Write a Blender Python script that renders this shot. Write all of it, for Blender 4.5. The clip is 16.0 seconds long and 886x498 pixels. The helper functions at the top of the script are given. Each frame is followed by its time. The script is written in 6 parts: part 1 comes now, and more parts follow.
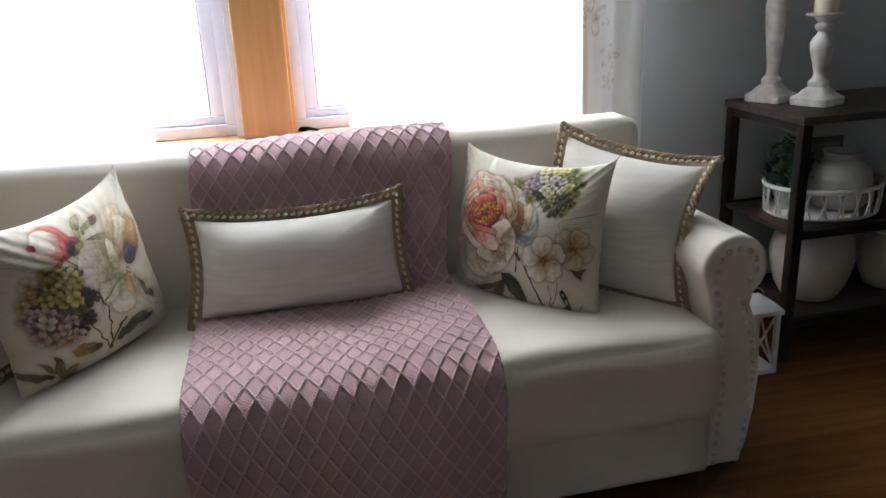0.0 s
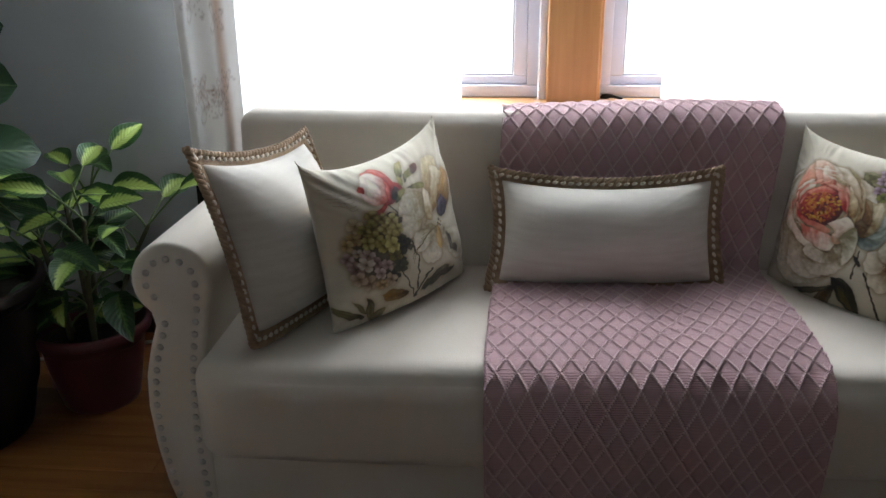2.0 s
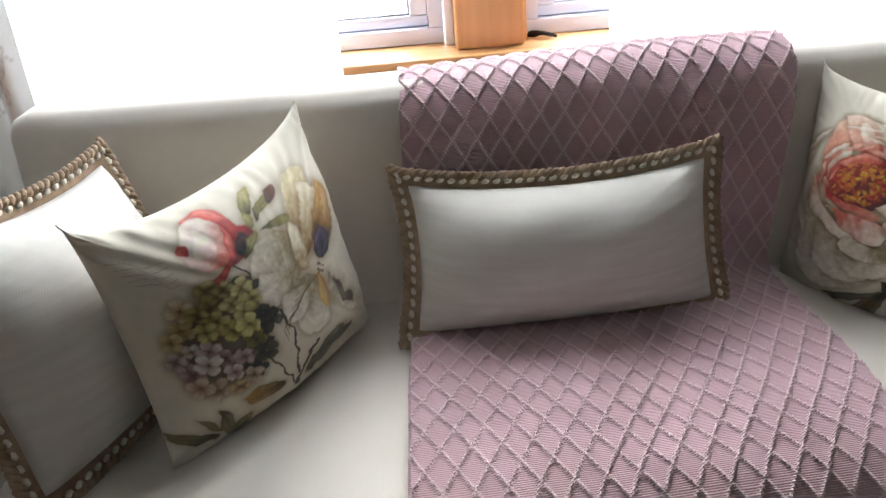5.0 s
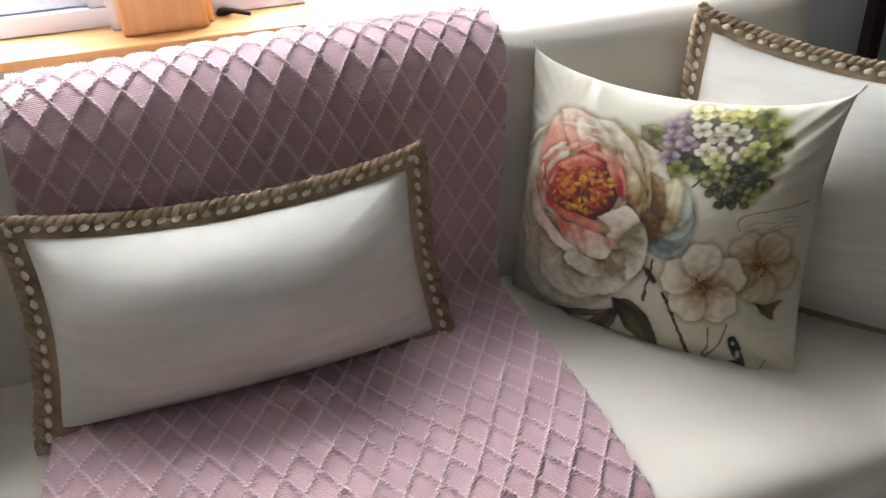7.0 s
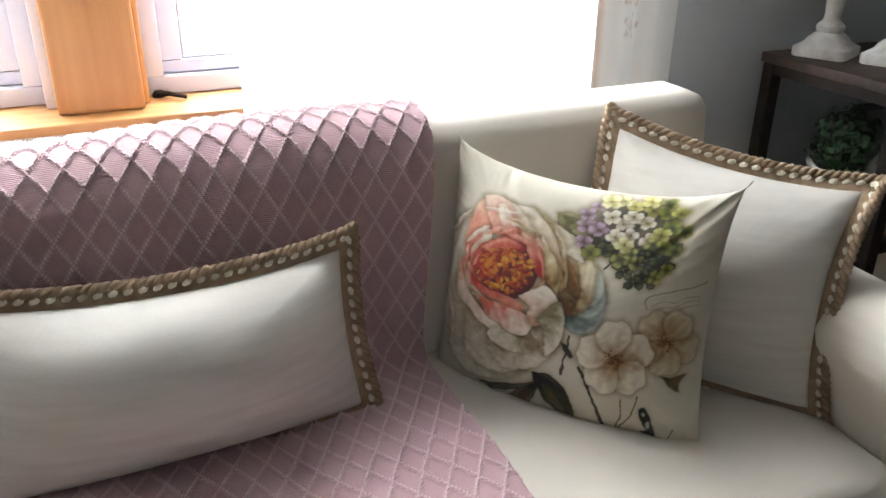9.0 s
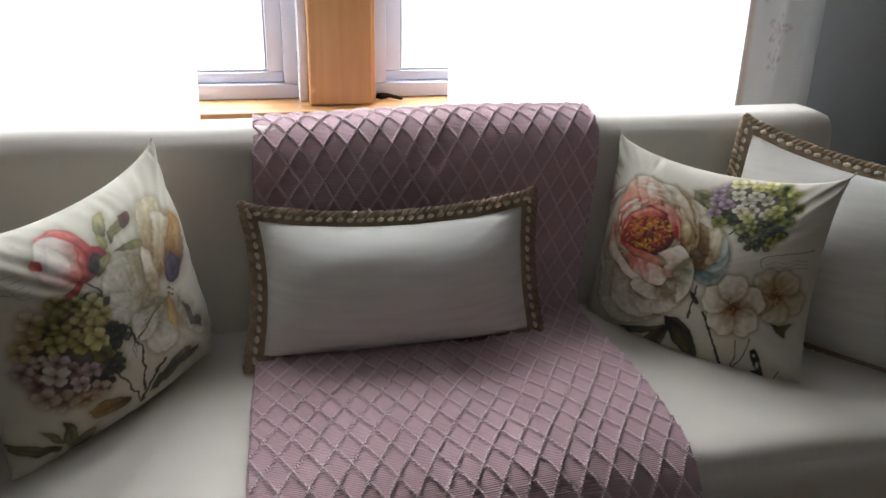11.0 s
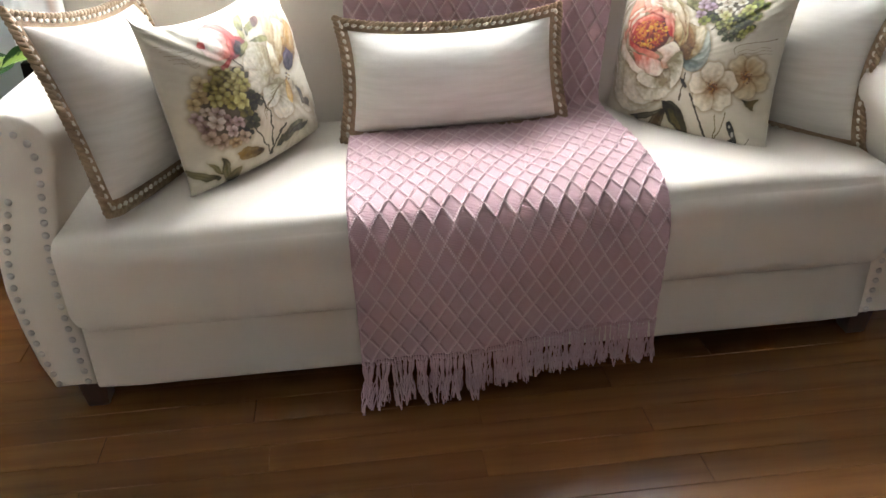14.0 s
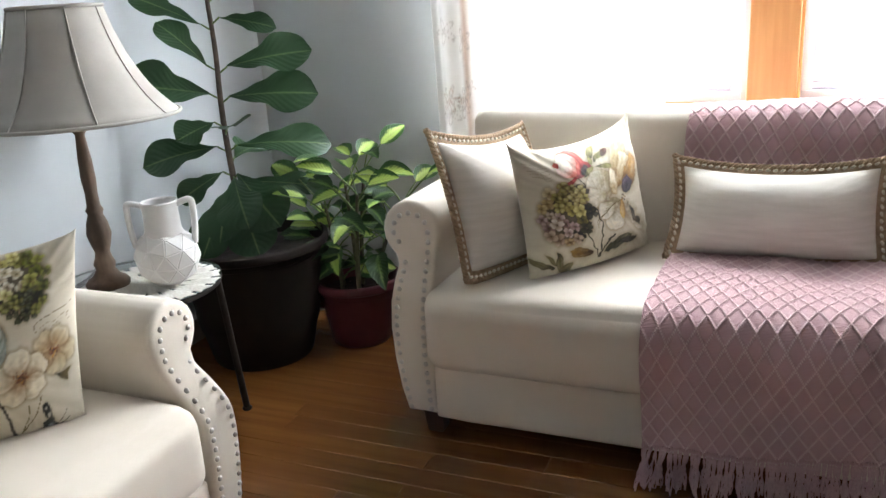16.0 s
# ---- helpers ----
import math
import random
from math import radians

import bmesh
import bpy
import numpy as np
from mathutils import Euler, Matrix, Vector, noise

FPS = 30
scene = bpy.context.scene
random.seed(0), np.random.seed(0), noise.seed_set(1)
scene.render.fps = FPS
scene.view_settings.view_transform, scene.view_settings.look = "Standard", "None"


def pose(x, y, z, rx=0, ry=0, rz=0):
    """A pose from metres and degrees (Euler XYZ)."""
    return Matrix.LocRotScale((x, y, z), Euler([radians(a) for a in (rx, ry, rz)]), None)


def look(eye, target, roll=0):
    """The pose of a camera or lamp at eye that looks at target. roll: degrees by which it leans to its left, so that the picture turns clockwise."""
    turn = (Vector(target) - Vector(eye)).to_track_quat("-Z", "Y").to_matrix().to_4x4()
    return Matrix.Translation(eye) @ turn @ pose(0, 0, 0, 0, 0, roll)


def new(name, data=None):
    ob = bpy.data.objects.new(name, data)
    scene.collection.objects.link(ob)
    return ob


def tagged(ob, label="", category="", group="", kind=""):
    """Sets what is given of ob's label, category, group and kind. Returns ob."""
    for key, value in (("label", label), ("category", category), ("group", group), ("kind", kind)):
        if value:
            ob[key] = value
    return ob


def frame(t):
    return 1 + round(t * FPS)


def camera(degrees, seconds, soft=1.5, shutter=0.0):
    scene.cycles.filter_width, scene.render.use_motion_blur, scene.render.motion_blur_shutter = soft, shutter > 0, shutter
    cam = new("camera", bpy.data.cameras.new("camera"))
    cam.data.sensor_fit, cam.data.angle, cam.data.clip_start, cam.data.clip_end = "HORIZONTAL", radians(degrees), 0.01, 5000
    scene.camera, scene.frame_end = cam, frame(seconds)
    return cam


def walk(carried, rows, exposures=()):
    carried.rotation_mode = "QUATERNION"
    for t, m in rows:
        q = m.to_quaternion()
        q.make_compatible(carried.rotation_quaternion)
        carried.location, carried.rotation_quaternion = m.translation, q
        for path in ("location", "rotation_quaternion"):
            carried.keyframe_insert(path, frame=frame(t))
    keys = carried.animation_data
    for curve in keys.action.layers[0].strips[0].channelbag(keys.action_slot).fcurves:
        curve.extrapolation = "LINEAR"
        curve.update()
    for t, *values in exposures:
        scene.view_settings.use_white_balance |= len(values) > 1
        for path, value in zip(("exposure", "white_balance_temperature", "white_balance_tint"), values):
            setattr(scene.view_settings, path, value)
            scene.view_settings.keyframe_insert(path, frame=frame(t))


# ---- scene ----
cam = camera(58.0, 16.0)
PATH = [
    (0, (-0.037, -2.063, 1.308), (0.361, -0.209, 0.673), -2.6),
    (0.3, (-0.034, -2.073, 1.306), (0.325, -0.206, 0.685), -2.5),
    (0.5, (-0.068, -2.062, 1.303), (0.278, -0.189, 0.695), -2.4),
    (0.8, (-0.066, -2.069, 1.284), (0.173, -0.168, 0.711), -2.1),
    (1, (-0.078, -2.044, 1.314), (0.086, -0.141, 0.72), -1.9),
    (1.5, (-0.158, -2.014, 1.299), (-0.188, -0.098, 0.729), -1.3),
    (2, (-0.248, -1.95, 1.282), (-0.388, -0.077, 0.595), -0.5),
    (2.5, (-0.338, -1.898, 1.277), (-0.507, -0.038, 0.561), -1.2),
    (3, (-0.355, -1.788, 1.26), (-0.581, 0.06, 0.529), -2.1),
    (3.2, (-0.339, -1.716, 1.265), (-0.582, 0.125, 0.521), -3.2),
    (5.3, (-0.219, -1.237, 1.256), (-0.044, 0.537, 0.349), -4.3),
    (5.5, (-0.219, -1.204, 1.246), (0.061, 0.548, 0.323), -3.7),
    (6, (-0.15, -1.106, 1.245), (0.165, 0.62, 0.284), -4.3),
    (6.5, (-0.059, -1.046, 1.238), (0.333, 0.648, 0.249), -4.2),
    (7, (0.016, -1.02, 1.239), (0.507, 0.633, 0.225), -3.1),
    (7.5, (0.051, -1.018, 1.245), (0.69, 0.598, 0.254), -0.6),
    (8, (0.036, -1.034, 1.252), (0.802, 0.567, 0.329), 0.9),
    (8.5, (0.013, -1.056, 1.259), (0.77, 0.577, 0.388), 0.9),
    (8.7, (0.006, -1.058, 1.269), (0.744, 0.589, 0.406), 0.8),
    (10.8, (-0.21, -1.391, 1.274), (0.288, 0.411, 0.564), 0.6),
    (11, (-0.21, -1.448, 1.263), (0.194, 0.367, 0.527), 1.3),
    (11.5, (-0.203, -1.582, 1.235), (0.101, 0.24, 0.468), 1.3),
    (12, (-0.242, -1.676, 1.231), (0.049, 0.149, 0.466), 1.1),
    (12.5, (-0.286, -1.79, 1.21), (-0.006, 0.011, 0.385), 0.4),
    (13, (-0.301, -1.891, 1.207), (-0.011, -0.124, 0.316), -0.9),
    (13.5, (-0.285, -1.948, 1.218), (0.025, -0.207, 0.284), -1.0),
    (14, (-0.231, -2.022, 1.223), (-0.051, -0.276, 0.264), -1.9),
    (14.5, (-0.176, -2.117, 1.216), (-0.3, -0.313, 0.362), -3.9),
    (15, (-0.151, -2.205, 1.223), (-0.493, -0.368, 0.51), -4.4),
    (15.5, (-0.072, -2.339, 1.238), (-0.627, -0.518, 0.626), -3.3),
    (16, (0.024, -2.403, 1.258), (-0.746, -0.654, 0.667), -3.6),
]
walk(cam, [(t, look(eye, target, roll)) for t, eye, target, roll in PATH],
     [(0.0, -0.55, 6250, 10), (0.5, -0.65, 6250, 10), (1.0, -0.95, 6200, 10), (1.5, -1.2, 6200, 10), (2.0, -0.95, 6250, 10), (2.5, -0.5, 6300, 10), (3.2, -0.4, 6300, 10), (5.5, -0.55, 6250, 10), (6.5, -0.4, 6300, 10),
      (8.5, -0.12, 6500, 10), (10.8, -1.15, 6250, 10), (11.2, -1.05, 6250, 10), (12.0, -0.55, 6350, 10), (12.5, -0.1, 6400, 10), (13.5, 0.5, 6500, 10), (14.5, 0.8, 6550, 10), (16.0, 0.4, 6500, 10)])

# ---- light ----
world = bpy.data.worlds.new("world")
scene.world = world
world.use_nodes = True
wn = world.node_tree
sky = wn.nodes.new("ShaderNodeTexSky")
sky.sky_type = "NISHITA"
sky.sun_disc = False
sky.sun_elevation, sky.sun_rotation = radians(38), radians(20)
wn.nodes["Background"].inputs["Strength"].default_value = 0.15
wn.links.new(sky.outputs["Color"], wn.nodes["Background"].inputs["Color"])


# the sky's light on the window, from above the horizon
lamp = bpy.data.lights.new("window_daylight", "AREA")
lamp.shape, lamp.size, lamp.size_y = "RECTANGLE", 2.4, 2.4
lamp.energy, lamp.color = 700, (0.90, 0.955, 1.0)
new("window_daylight", lamp).matrix_basis = look((0.0, 1.55, 2.15), (0.0, -0.7, 0.6))


# ---- materials ----
def mat(name, colour, rough=0.6, other=None, scale=8.0, amount=0.5, bump=0.0, bump_scale=120.0, metal=0.0, sheen=0.0, spec=0.5, stretch=(1, 1, 1)):
    """A surface whose colour drifts between two tones, with a fine relief."""
    m = bpy.data.materials.new(name)
    m.use_nodes = True
    nt = m.node_tree
    b = nt.nodes["Principled BSDF"]
    b.inputs["Roughness"].default_value = rough
    b.inputs["Metallic"].default_value = metal
    b.inputs["Sheen Weight"].default_value = sheen
    b.inputs["Specular IOR Level"].default_value = spec
    co = nt.nodes.new("ShaderNodeTexCoord")
    mp = nt.nodes.new("ShaderNodeMapping")
    mp.inputs["Scale"].default_value = stretch
    nt.links.new(co.outputs["Object"], mp.inputs["Vector"])
    if other is None:
        other = tuple(c * 0.8 for c in colour)
    n1 = nt.nodes.new("ShaderNodeTexNoise")
    n1.inputs["Scale"].default_value, n1.inputs["Detail"].default_value = scale, 6
    nt.links.new(mp.outputs["Vector"], n1.inputs["Vector"])
    ramp = nt.nodes.new("ShaderNodeMapRange")
    ramp.inputs["From Min"].default_value, ramp.inputs["From Max"].default_value = 0.3, 0.7
    ramp.inputs["To Max"].default_value = amount * 2
    nt.links.new(n1.outputs["Fac"], ramp.inputs["Value"])
    mix = nt.nodes.new("ShaderNodeMix")
    mix.data_type = "RGBA"
    mix.inputs["A"].default_value, mix.inputs["B"].default_value = (*colour, 1), (*other, 1)
    nt.links.new(ramp.outputs["Result"], mix.inputs["Factor"])
    nt.links.new(mix.outputs["Result"], b.inputs["Base Color"])
    if bump:
        n2 = nt.nodes.new("ShaderNodeTexNoise")
        n2.inputs["Scale"].default_value, n2.inputs["Detail"].default_value = bump_scale, 4
        nt.links.new(mp.outputs["Vector"], n2.inputs["Vector"])
        bp = nt.nodes.new("ShaderNodeBump")
        bp.inputs["Strength"].default_value, bp.inputs["Distance"].default_value = bump, 0.002
        nt.links.new(n2.outputs["Fac"], bp.inputs["Height"])
        nt.links.new(bp.outputs["Normal"], b.inputs["Normal"])
    return m


def node_of(m, kind):
    return next(n for n in m.node_tree.nodes if n.bl_idname == kind)


def weave(m, pitch=0.0011, strength=0.25, slub=0.0):
    """Adds a woven relief of crossing threads to a fabric."""
    nt = m.node_tree
    b = nt.nodes["Principled BSDF"]
    co = node_of(m, "ShaderNodeTexCoord")
    total = None
    for axis in ("X", "Z"):
        w = nt.nodes.new("ShaderNodeTexWave")
        w.bands_direction = axis
        w.inputs["Scale"].default_value = 0.314 / pitch
        w.inputs["Distortion"].default_value, w.inputs["Detail"].default_value = 1.5, 2
        nt.links.new(co.outputs["Object"], w.inputs["Vector"])
        if total is None:
            total = w.outputs["Fac"]
        else:
            add = nt.nodes.new("ShaderNodeMath")
            nt.links.new(total, add.inputs[0])
            nt.links.new(w.outputs["Fac"], add.inputs[1])
            total = add.outputs[0]
    if slub:
        sn = nt.nodes.new("ShaderNodeTexNoise")
        sm = nt.nodes.new("ShaderNodeMapping")
        sm.inputs["Scale"].default_value = (14, 14, 260)
        nt.links.new(co.outputs["Object"], sm.inputs["Vector"])
        nt.links.new(sm.outputs["Vector"], sn.inputs["Vector"])
        sn.inputs["Scale"].default_value, sn.inputs["Detail"].default_value = 1.0, 3
        mul = nt.nodes.new("ShaderNodeMath")
        mul.operation = "MULTIPLY_ADD"
        mul.inputs[1].default_value = slub
        nt.links.new(sn.outputs["Fac"], mul.inputs[0])
        nt.links.new(total, mul.inputs[2])
        total = mul.outputs[0]
    bp = nt.nodes.new("ShaderNodeBump")
    bp.inputs["Strength"].default_value, bp.inputs["Distance"].default_value = strength, 0.0008
    nt.links.new(total, bp.inputs["Height"])
    nt.links.new(bp.outputs["Normal"], b.inputs["Normal"])
    return m


# side wall: same paint, with the sky's blue light tinted into its colour
M_WALL_COOL = mat("wall_paint_cool_tint", (0.50, 0.53, 0.55), 0.7, (0.46, 0.49, 0.51), 3, 0.4, 0.12, 260)
# unseen walls, greyer than the rest to set how much light bounces back
M_WALL_FAR = mat("unseen_wall_grey", (0.34, 0.35, 0.35), 0.75, (0.31, 0.32, 0.32), 3, 0.4, 0.12, 260)
M_WALL = mat("wall_paint", (0.51, 0.52, 0.515), 0.75, (0.475, 0.485, 0.48), 3, 0.4, 0.12, 260)
# unseen ceiling, darkened to hold down the light it throws back
M_CEIL = mat("unseen_ceiling_grey", (0.33, 0.33, 0.32), 0.85, None, 3, 0.1, 0.2, 180)
M_TRIM = mat("white_trim_paint", (0.78, 0.78, 0.77), 0.4, (0.72, 0.72, 0.70), 6, 0.3)
# white vinyl with the backlit lavender cast mixed into its colour
M_VINYL = mat("white_window_vinyl", (0.66, 0.67, 0.75), 0.35, (0.60, 0.61, 0.69), 9, 0.3)
M_LINEN = weave(mat("cream_linen", (0.70, 0.625, 0.53), 0.85, (0.64, 0.565, 0.475), 5, 0.35, sheen=0.15), 0.0012, 0.12)
M_WHITE = weave(mat("white_linen", (0.645, 0.60, 0.53), 0.88, (0.565, 0.52, 0.45), 9, 0.45, sheen=0.1, stretch=(1, 1, 9)), 0.0013, 0.16, 2.6)
M_JUTE = mat("jute_braid", (0.40, 0.28, 0.178), 0.9, (0.28, 0.19, 0.115), 70, 0.5, 0.7, 500)
M_CORD = mat("cream_cord", (0.74, 0.68, 0.56), 0.85, (0.62, 0.54, 0.42), 90, 0.5, 0.4, 700)
M_NAIL = mat("brushed_nickel", (0.62, 0.58, 0.53), 0.28, (0.45, 0.42, 0.38), 60, 0.5, metal=1.0)
M_LEG = mat("dark_walnut_leg", (0.085, 0.034, 0.02), 0.4, (0.045, 0.018, 0.011), 30, 0.6, stretch=(1, 1, 0.15))
M_OAK = mat("honey_pine", (0.62, 0.34, 0.13), 0.42, (0.54, 0.275, 0.095), 7, 0.6, 0.12, 90, stretch=(6, 6, 0.35))
M_OAK_SILL = mat("honey_pine_sill", (0.60, 0.33, 0.125), 0.42, (0.47, 0.225, 0.075), 9, 0.7, 0.12, 90, stretch=(0.35, 6, 6))
M_SHELF_WOOD = mat("dark_brown_board", (0.075, 0.043, 0.028), 0.5, (0.035, 0.02, 0.014), 7, 0.8, 0.15, 60, stretch=(0.4, 5, 5))
M_STEEL = mat("black_metal", (0.018, 0.013, 0.011), 0.7, (0.028, 0.021, 0.017), 30, 0.5, spec=0.15)
M_DISTRESS = mat("whitewashed_wood", (0.72, 0.70, 0.66), 0.7, (0.50, 0.46, 0.41), 22, 0.55, 0.5, 90)
M_WAX = mat("ivory_wax", (0.78, 0.70, 0.55), 0.45, (0.74, 0.65, 0.5), 8, 0.3)
M_RATTAN = mat("white_rattan", (0.70, 0.68, 0.63), 0.65, (0.55, 0.52, 0.47), 50, 0.5, 0.4, 200)
M_STONE = mat("grey_stoneware", (0.50, 0.475, 0.43), 0.35, (0.38, 0.36, 0.32), 12, 0.5, 0.1, 60)
M_CREAM_JAR = mat("cream_glazed_ceramic", (0.62, 0.56, 0.46), 0.28, (0.54, 0.47, 0.37), 7, 0.5)
M_POT_DARK = mat("dark_brown_plastic", (0.010, 0.007, 0.006), 0.75, (0.016, 0.010, 0.008), 8, 0.5, 0.1, 60, spec=0.2)
M_POT_RED = mat("maroon_plastic", (0.10, 0.014, 0.022), 0.4, (0.07, 0.01, 0.016), 8, 0.5, 0.1, 60)
M_SOIL = mat("potting_soil", (0.03, 0.02, 0.014), 0.95, (0.012, 0.008, 0.006), 60, 0.7, 1.0, 90)
M_BARK = mat("grey_brown_bark", (0.10, 0.072, 0.052), 0.85, (0.05, 0.036, 0.027), 40, 0.6, 0.6, 120)
M_STEM = mat("green_stem", (0.14, 0.20, 0.06), 0.5, (0.09, 0.14, 0.04), 20, 0.5)
M_SHADE = mat("ivory_silk_shade", (0.44, 0.41, 0.365), 0.75, (0.39, 0.36, 0.32), 14, 0.4, 0.15, 400)
M_LAMPWOOD = mat("weathered_brown_wood", (0.17, 0.115, 0.078), 0.65, (0.085, 0.055, 0.037), 26, 0.7, 0.4, 120, stretch=(1, 1, 0.25))
M_PORCELAIN = mat("matt_white_porcelain", (0.74, 0.725, 0.71), 0.42, (0.70, 0.685, 0.67), 5, 0.3)
M_LACE = mat("white_lace", (0.80, 0.78, 0.73), 0.85, (0.66, 0.63, 0.57), 130, 0.7, 0.6, 300)
M_CABLE = mat("white_cable", (0.6, 0.58, 0.54), 0.5)
M_GASKET = mat("grey_gasket", (0.42, 0.42, 0.46), 0.6)
M_BLACK = mat("black_plastic", (0.015, 0.014, 0.014), 0.45, (0.03, 0.028, 0.027), 20, 0.5)
M_BASEB = mat("dark_baseboard", (0.10, 0.062, 0.036), 0.45, (0.06, 0.036, 0.02), 8, 0.6, stretch=(0.3, 4, 4))
M_CANVAS = mat("muted_print", (0.33, 0.31, 0.28), 0.7, (0.2, 0.19, 0.17), 5, 0.7)


def glass(name, tint=(1, 1, 1), rough=0.02):
    m = bpy.data.materials.new(name)
    m.use_nodes = True
    b = m.node_tree.nodes["Principled BSDF"]
    b.inputs["Base Color"].default_value = (*tint, 1)
    b.inputs["Roughness"].default_value, b.inputs["IOR"].default_value = rough, 1.45
    b.inputs["Transmission Weight"].default_value = 1.0
    return m


M_GLASS = glass("window_glass")
M_TABLE_GLASS = glass("table_glass", (0.78, 0.90, 0.86))


def sheer_cloth(name, colour, through_share, glow):
    """Thin cloth: some light goes straight through, some is spread by the threads."""
    m = bpy.data.materials.new(name)
    m.use_nodes = True
    nt = m.node_tree
    nt.nodes.remove(nt.nodes["Principled BSDF"])
    out = nt.nodes["Material Output"]
    clear, spread, matt = nt.nodes.new("ShaderNodeBsdfTransparent"), nt.nodes.new("ShaderNodeBsdfTranslucent"), nt.nodes.new("ShaderNodeBsdfDiffuse")
    co, wave = nt.nodes.new("ShaderNodeTexCoord"), nt.nodes.new("ShaderNodeTexNoise")
    mp = nt.nodes.new("ShaderNodeMapping")
    mp.inputs["Scale"].default_value = (240, 240, 30)
    nt.links.new(co.outputs["Object"], mp.inputs["Vector"])
    nt.links.new(mp.outputs["Vector"], wave.inputs["Vector"])
    wave.inputs["Scale"].default_value = 1.0
    tone = nt.nodes.new("ShaderNodeMix")
    tone.data_type = "RGBA"
    tone.inputs["A"].default_value, tone.inputs["B"].default_value = (*colour, 1), (*[c * 0.85 for c in colour], 1)
    nt.links.new(wave.outputs["Fac"], tone.inputs["Factor"])
    for n in (spread, matt):
        nt.links.new(tone.outputs["Result"], n.inputs["Color"])
    a, b = nt.nodes.new("ShaderNodeMixShader"), nt.nodes.new("ShaderNodeMixShader")
    a.inputs[0].default_value, b.inputs[0].default_value = glow, 1 - through_share
    nt.links.new(matt.outputs[0], a.inputs[1])
    nt.links.new(spread.outputs[0], a.inputs[2])
    nt.links.new(clear.outputs[0], b.inputs[1])
    nt.links.new(a.outputs[0], b.inputs[2])
    nt.links.new(b.outputs[0], out.inputs["Surface"])
    return m


M_SHEER = sheer_cloth("sheer_voile", (0.90, 0.91, 0.93), 0.25, 0.7)


def painted(name, rough, layer="print", sheen=0.1, thread=0.0011):
    """Cloth whose printed colours are held by the mesh."""
    m = mat(name, (0.8, 0.78, 0.72), rough, None, 10, 0.3, sheen=sheen)
    nt = m.node_tree
    at = nt.nodes.new("ShaderNodeVertexColor")
    at.layer_name = layer
    mix = node_of(m, "ShaderNodeMix")
    nt.links.new(at.outputs["Color"], mix.inputs["A"])
    dim = nt.nodes.new("ShaderNodeMix")
    dim.data_type, dim.blend_type = "RGBA", "MULTIPLY"
    dim.inputs["Factor"].default_value = 1.0
    dim.inputs["B"].default_value = (0.93, 0.92, 0.90, 1)
    nt.links.new(at.outputs["Color"], dim.inputs["A"])
    nt.links.new(dim.outputs["Result"], mix.inputs["B"])
    return weave(m, thread, 0.1)


M_PRINT = painted("floral_printed_cotton", 0.8)
M_DRAPE = painted("printed_curtain_cloth", 0.85)
dn = M_DRAPE.node_tree
d_thin, d_mix = dn.nodes.new("ShaderNodeBsdfTranslucent"), dn.nodes.new("ShaderNodeMixShader")
d_mix.inputs[0].default_value = 0.25
dn.links.new(node_of(M_DRAPE, "ShaderNodeVertexColor").outputs["Color"], d_thin.inputs["Color"])
dn.links.new(dn.nodes["Principled BSDF"].outputs[0], d_mix.inputs[1])
dn.links.new(d_thin.outputs[0], d_mix.inputs[2])
dn.links.new(d_mix.outputs[0], dn.nodes["Material Output"].inputs["Surface"])


def throw_knit():
    m = mat("mauve_knit", (0.55, 0.345, 0.355), 0.9, (0.47, 0.285, 0.295), 14, 0.4, sheen=0.25)
    nt = m.node_tree
    b = nt.nodes["Principled BSDF"]
    uv = nt.nodes.new("ShaderNodeUVMap")
    uv.uv_map = "cloth"
    # lighter ridge tone: light caught by the raised knit, put into the colour
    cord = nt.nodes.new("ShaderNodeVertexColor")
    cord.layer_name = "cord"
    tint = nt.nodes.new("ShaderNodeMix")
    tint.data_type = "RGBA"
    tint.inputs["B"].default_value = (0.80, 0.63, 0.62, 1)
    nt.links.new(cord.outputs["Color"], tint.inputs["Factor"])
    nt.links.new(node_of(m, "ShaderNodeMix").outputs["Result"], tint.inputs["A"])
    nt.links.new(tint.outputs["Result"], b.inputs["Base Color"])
    w = nt.nodes.new("ShaderNodeTexWave")
    w.bands_direction = "Y"
    w.inputs["Scale"].default_value, w.inputs["Distortion"].default_value, w.inputs["Detail"].default_value = 100, 1.2, 3
    w.inputs["Detail Scale"].default_value = 3
    nt.links.new(uv.outputs["UV"], w.inputs["Vector"])
    n = nt.nodes.new("ShaderNodeTexNoise")
    n.inputs["Scale"].default_value = 420
    nt.links.new(uv.outputs["UV"], n.inputs["Vector"])
    add = nt.nodes.new("ShaderNodeMath")
    nt.links.new(w.outputs["Fac"], add.inputs[0])
    nt.links.new(n.outputs["Fac"], add.inputs[1])
    bp = nt.nodes.new("ShaderNodeBump")
    bp.inputs["Strength"].default_value, bp.inputs["Distance"].default_value = 0.75, 0.0014
    nt.links.new(add.outputs[0], bp.inputs["Height"])
    nt.links.new(bp.outputs["Normal"], b.inputs["Normal"])
    return m


M_THROW = throw_knit()
M_TASSEL = mat("mauve_yarn", (0.58, 0.39, 0.40), 0.9, (0.47, 0.30, 0.31), 120, 0.5, 0.4, 500, sheen=0.2)


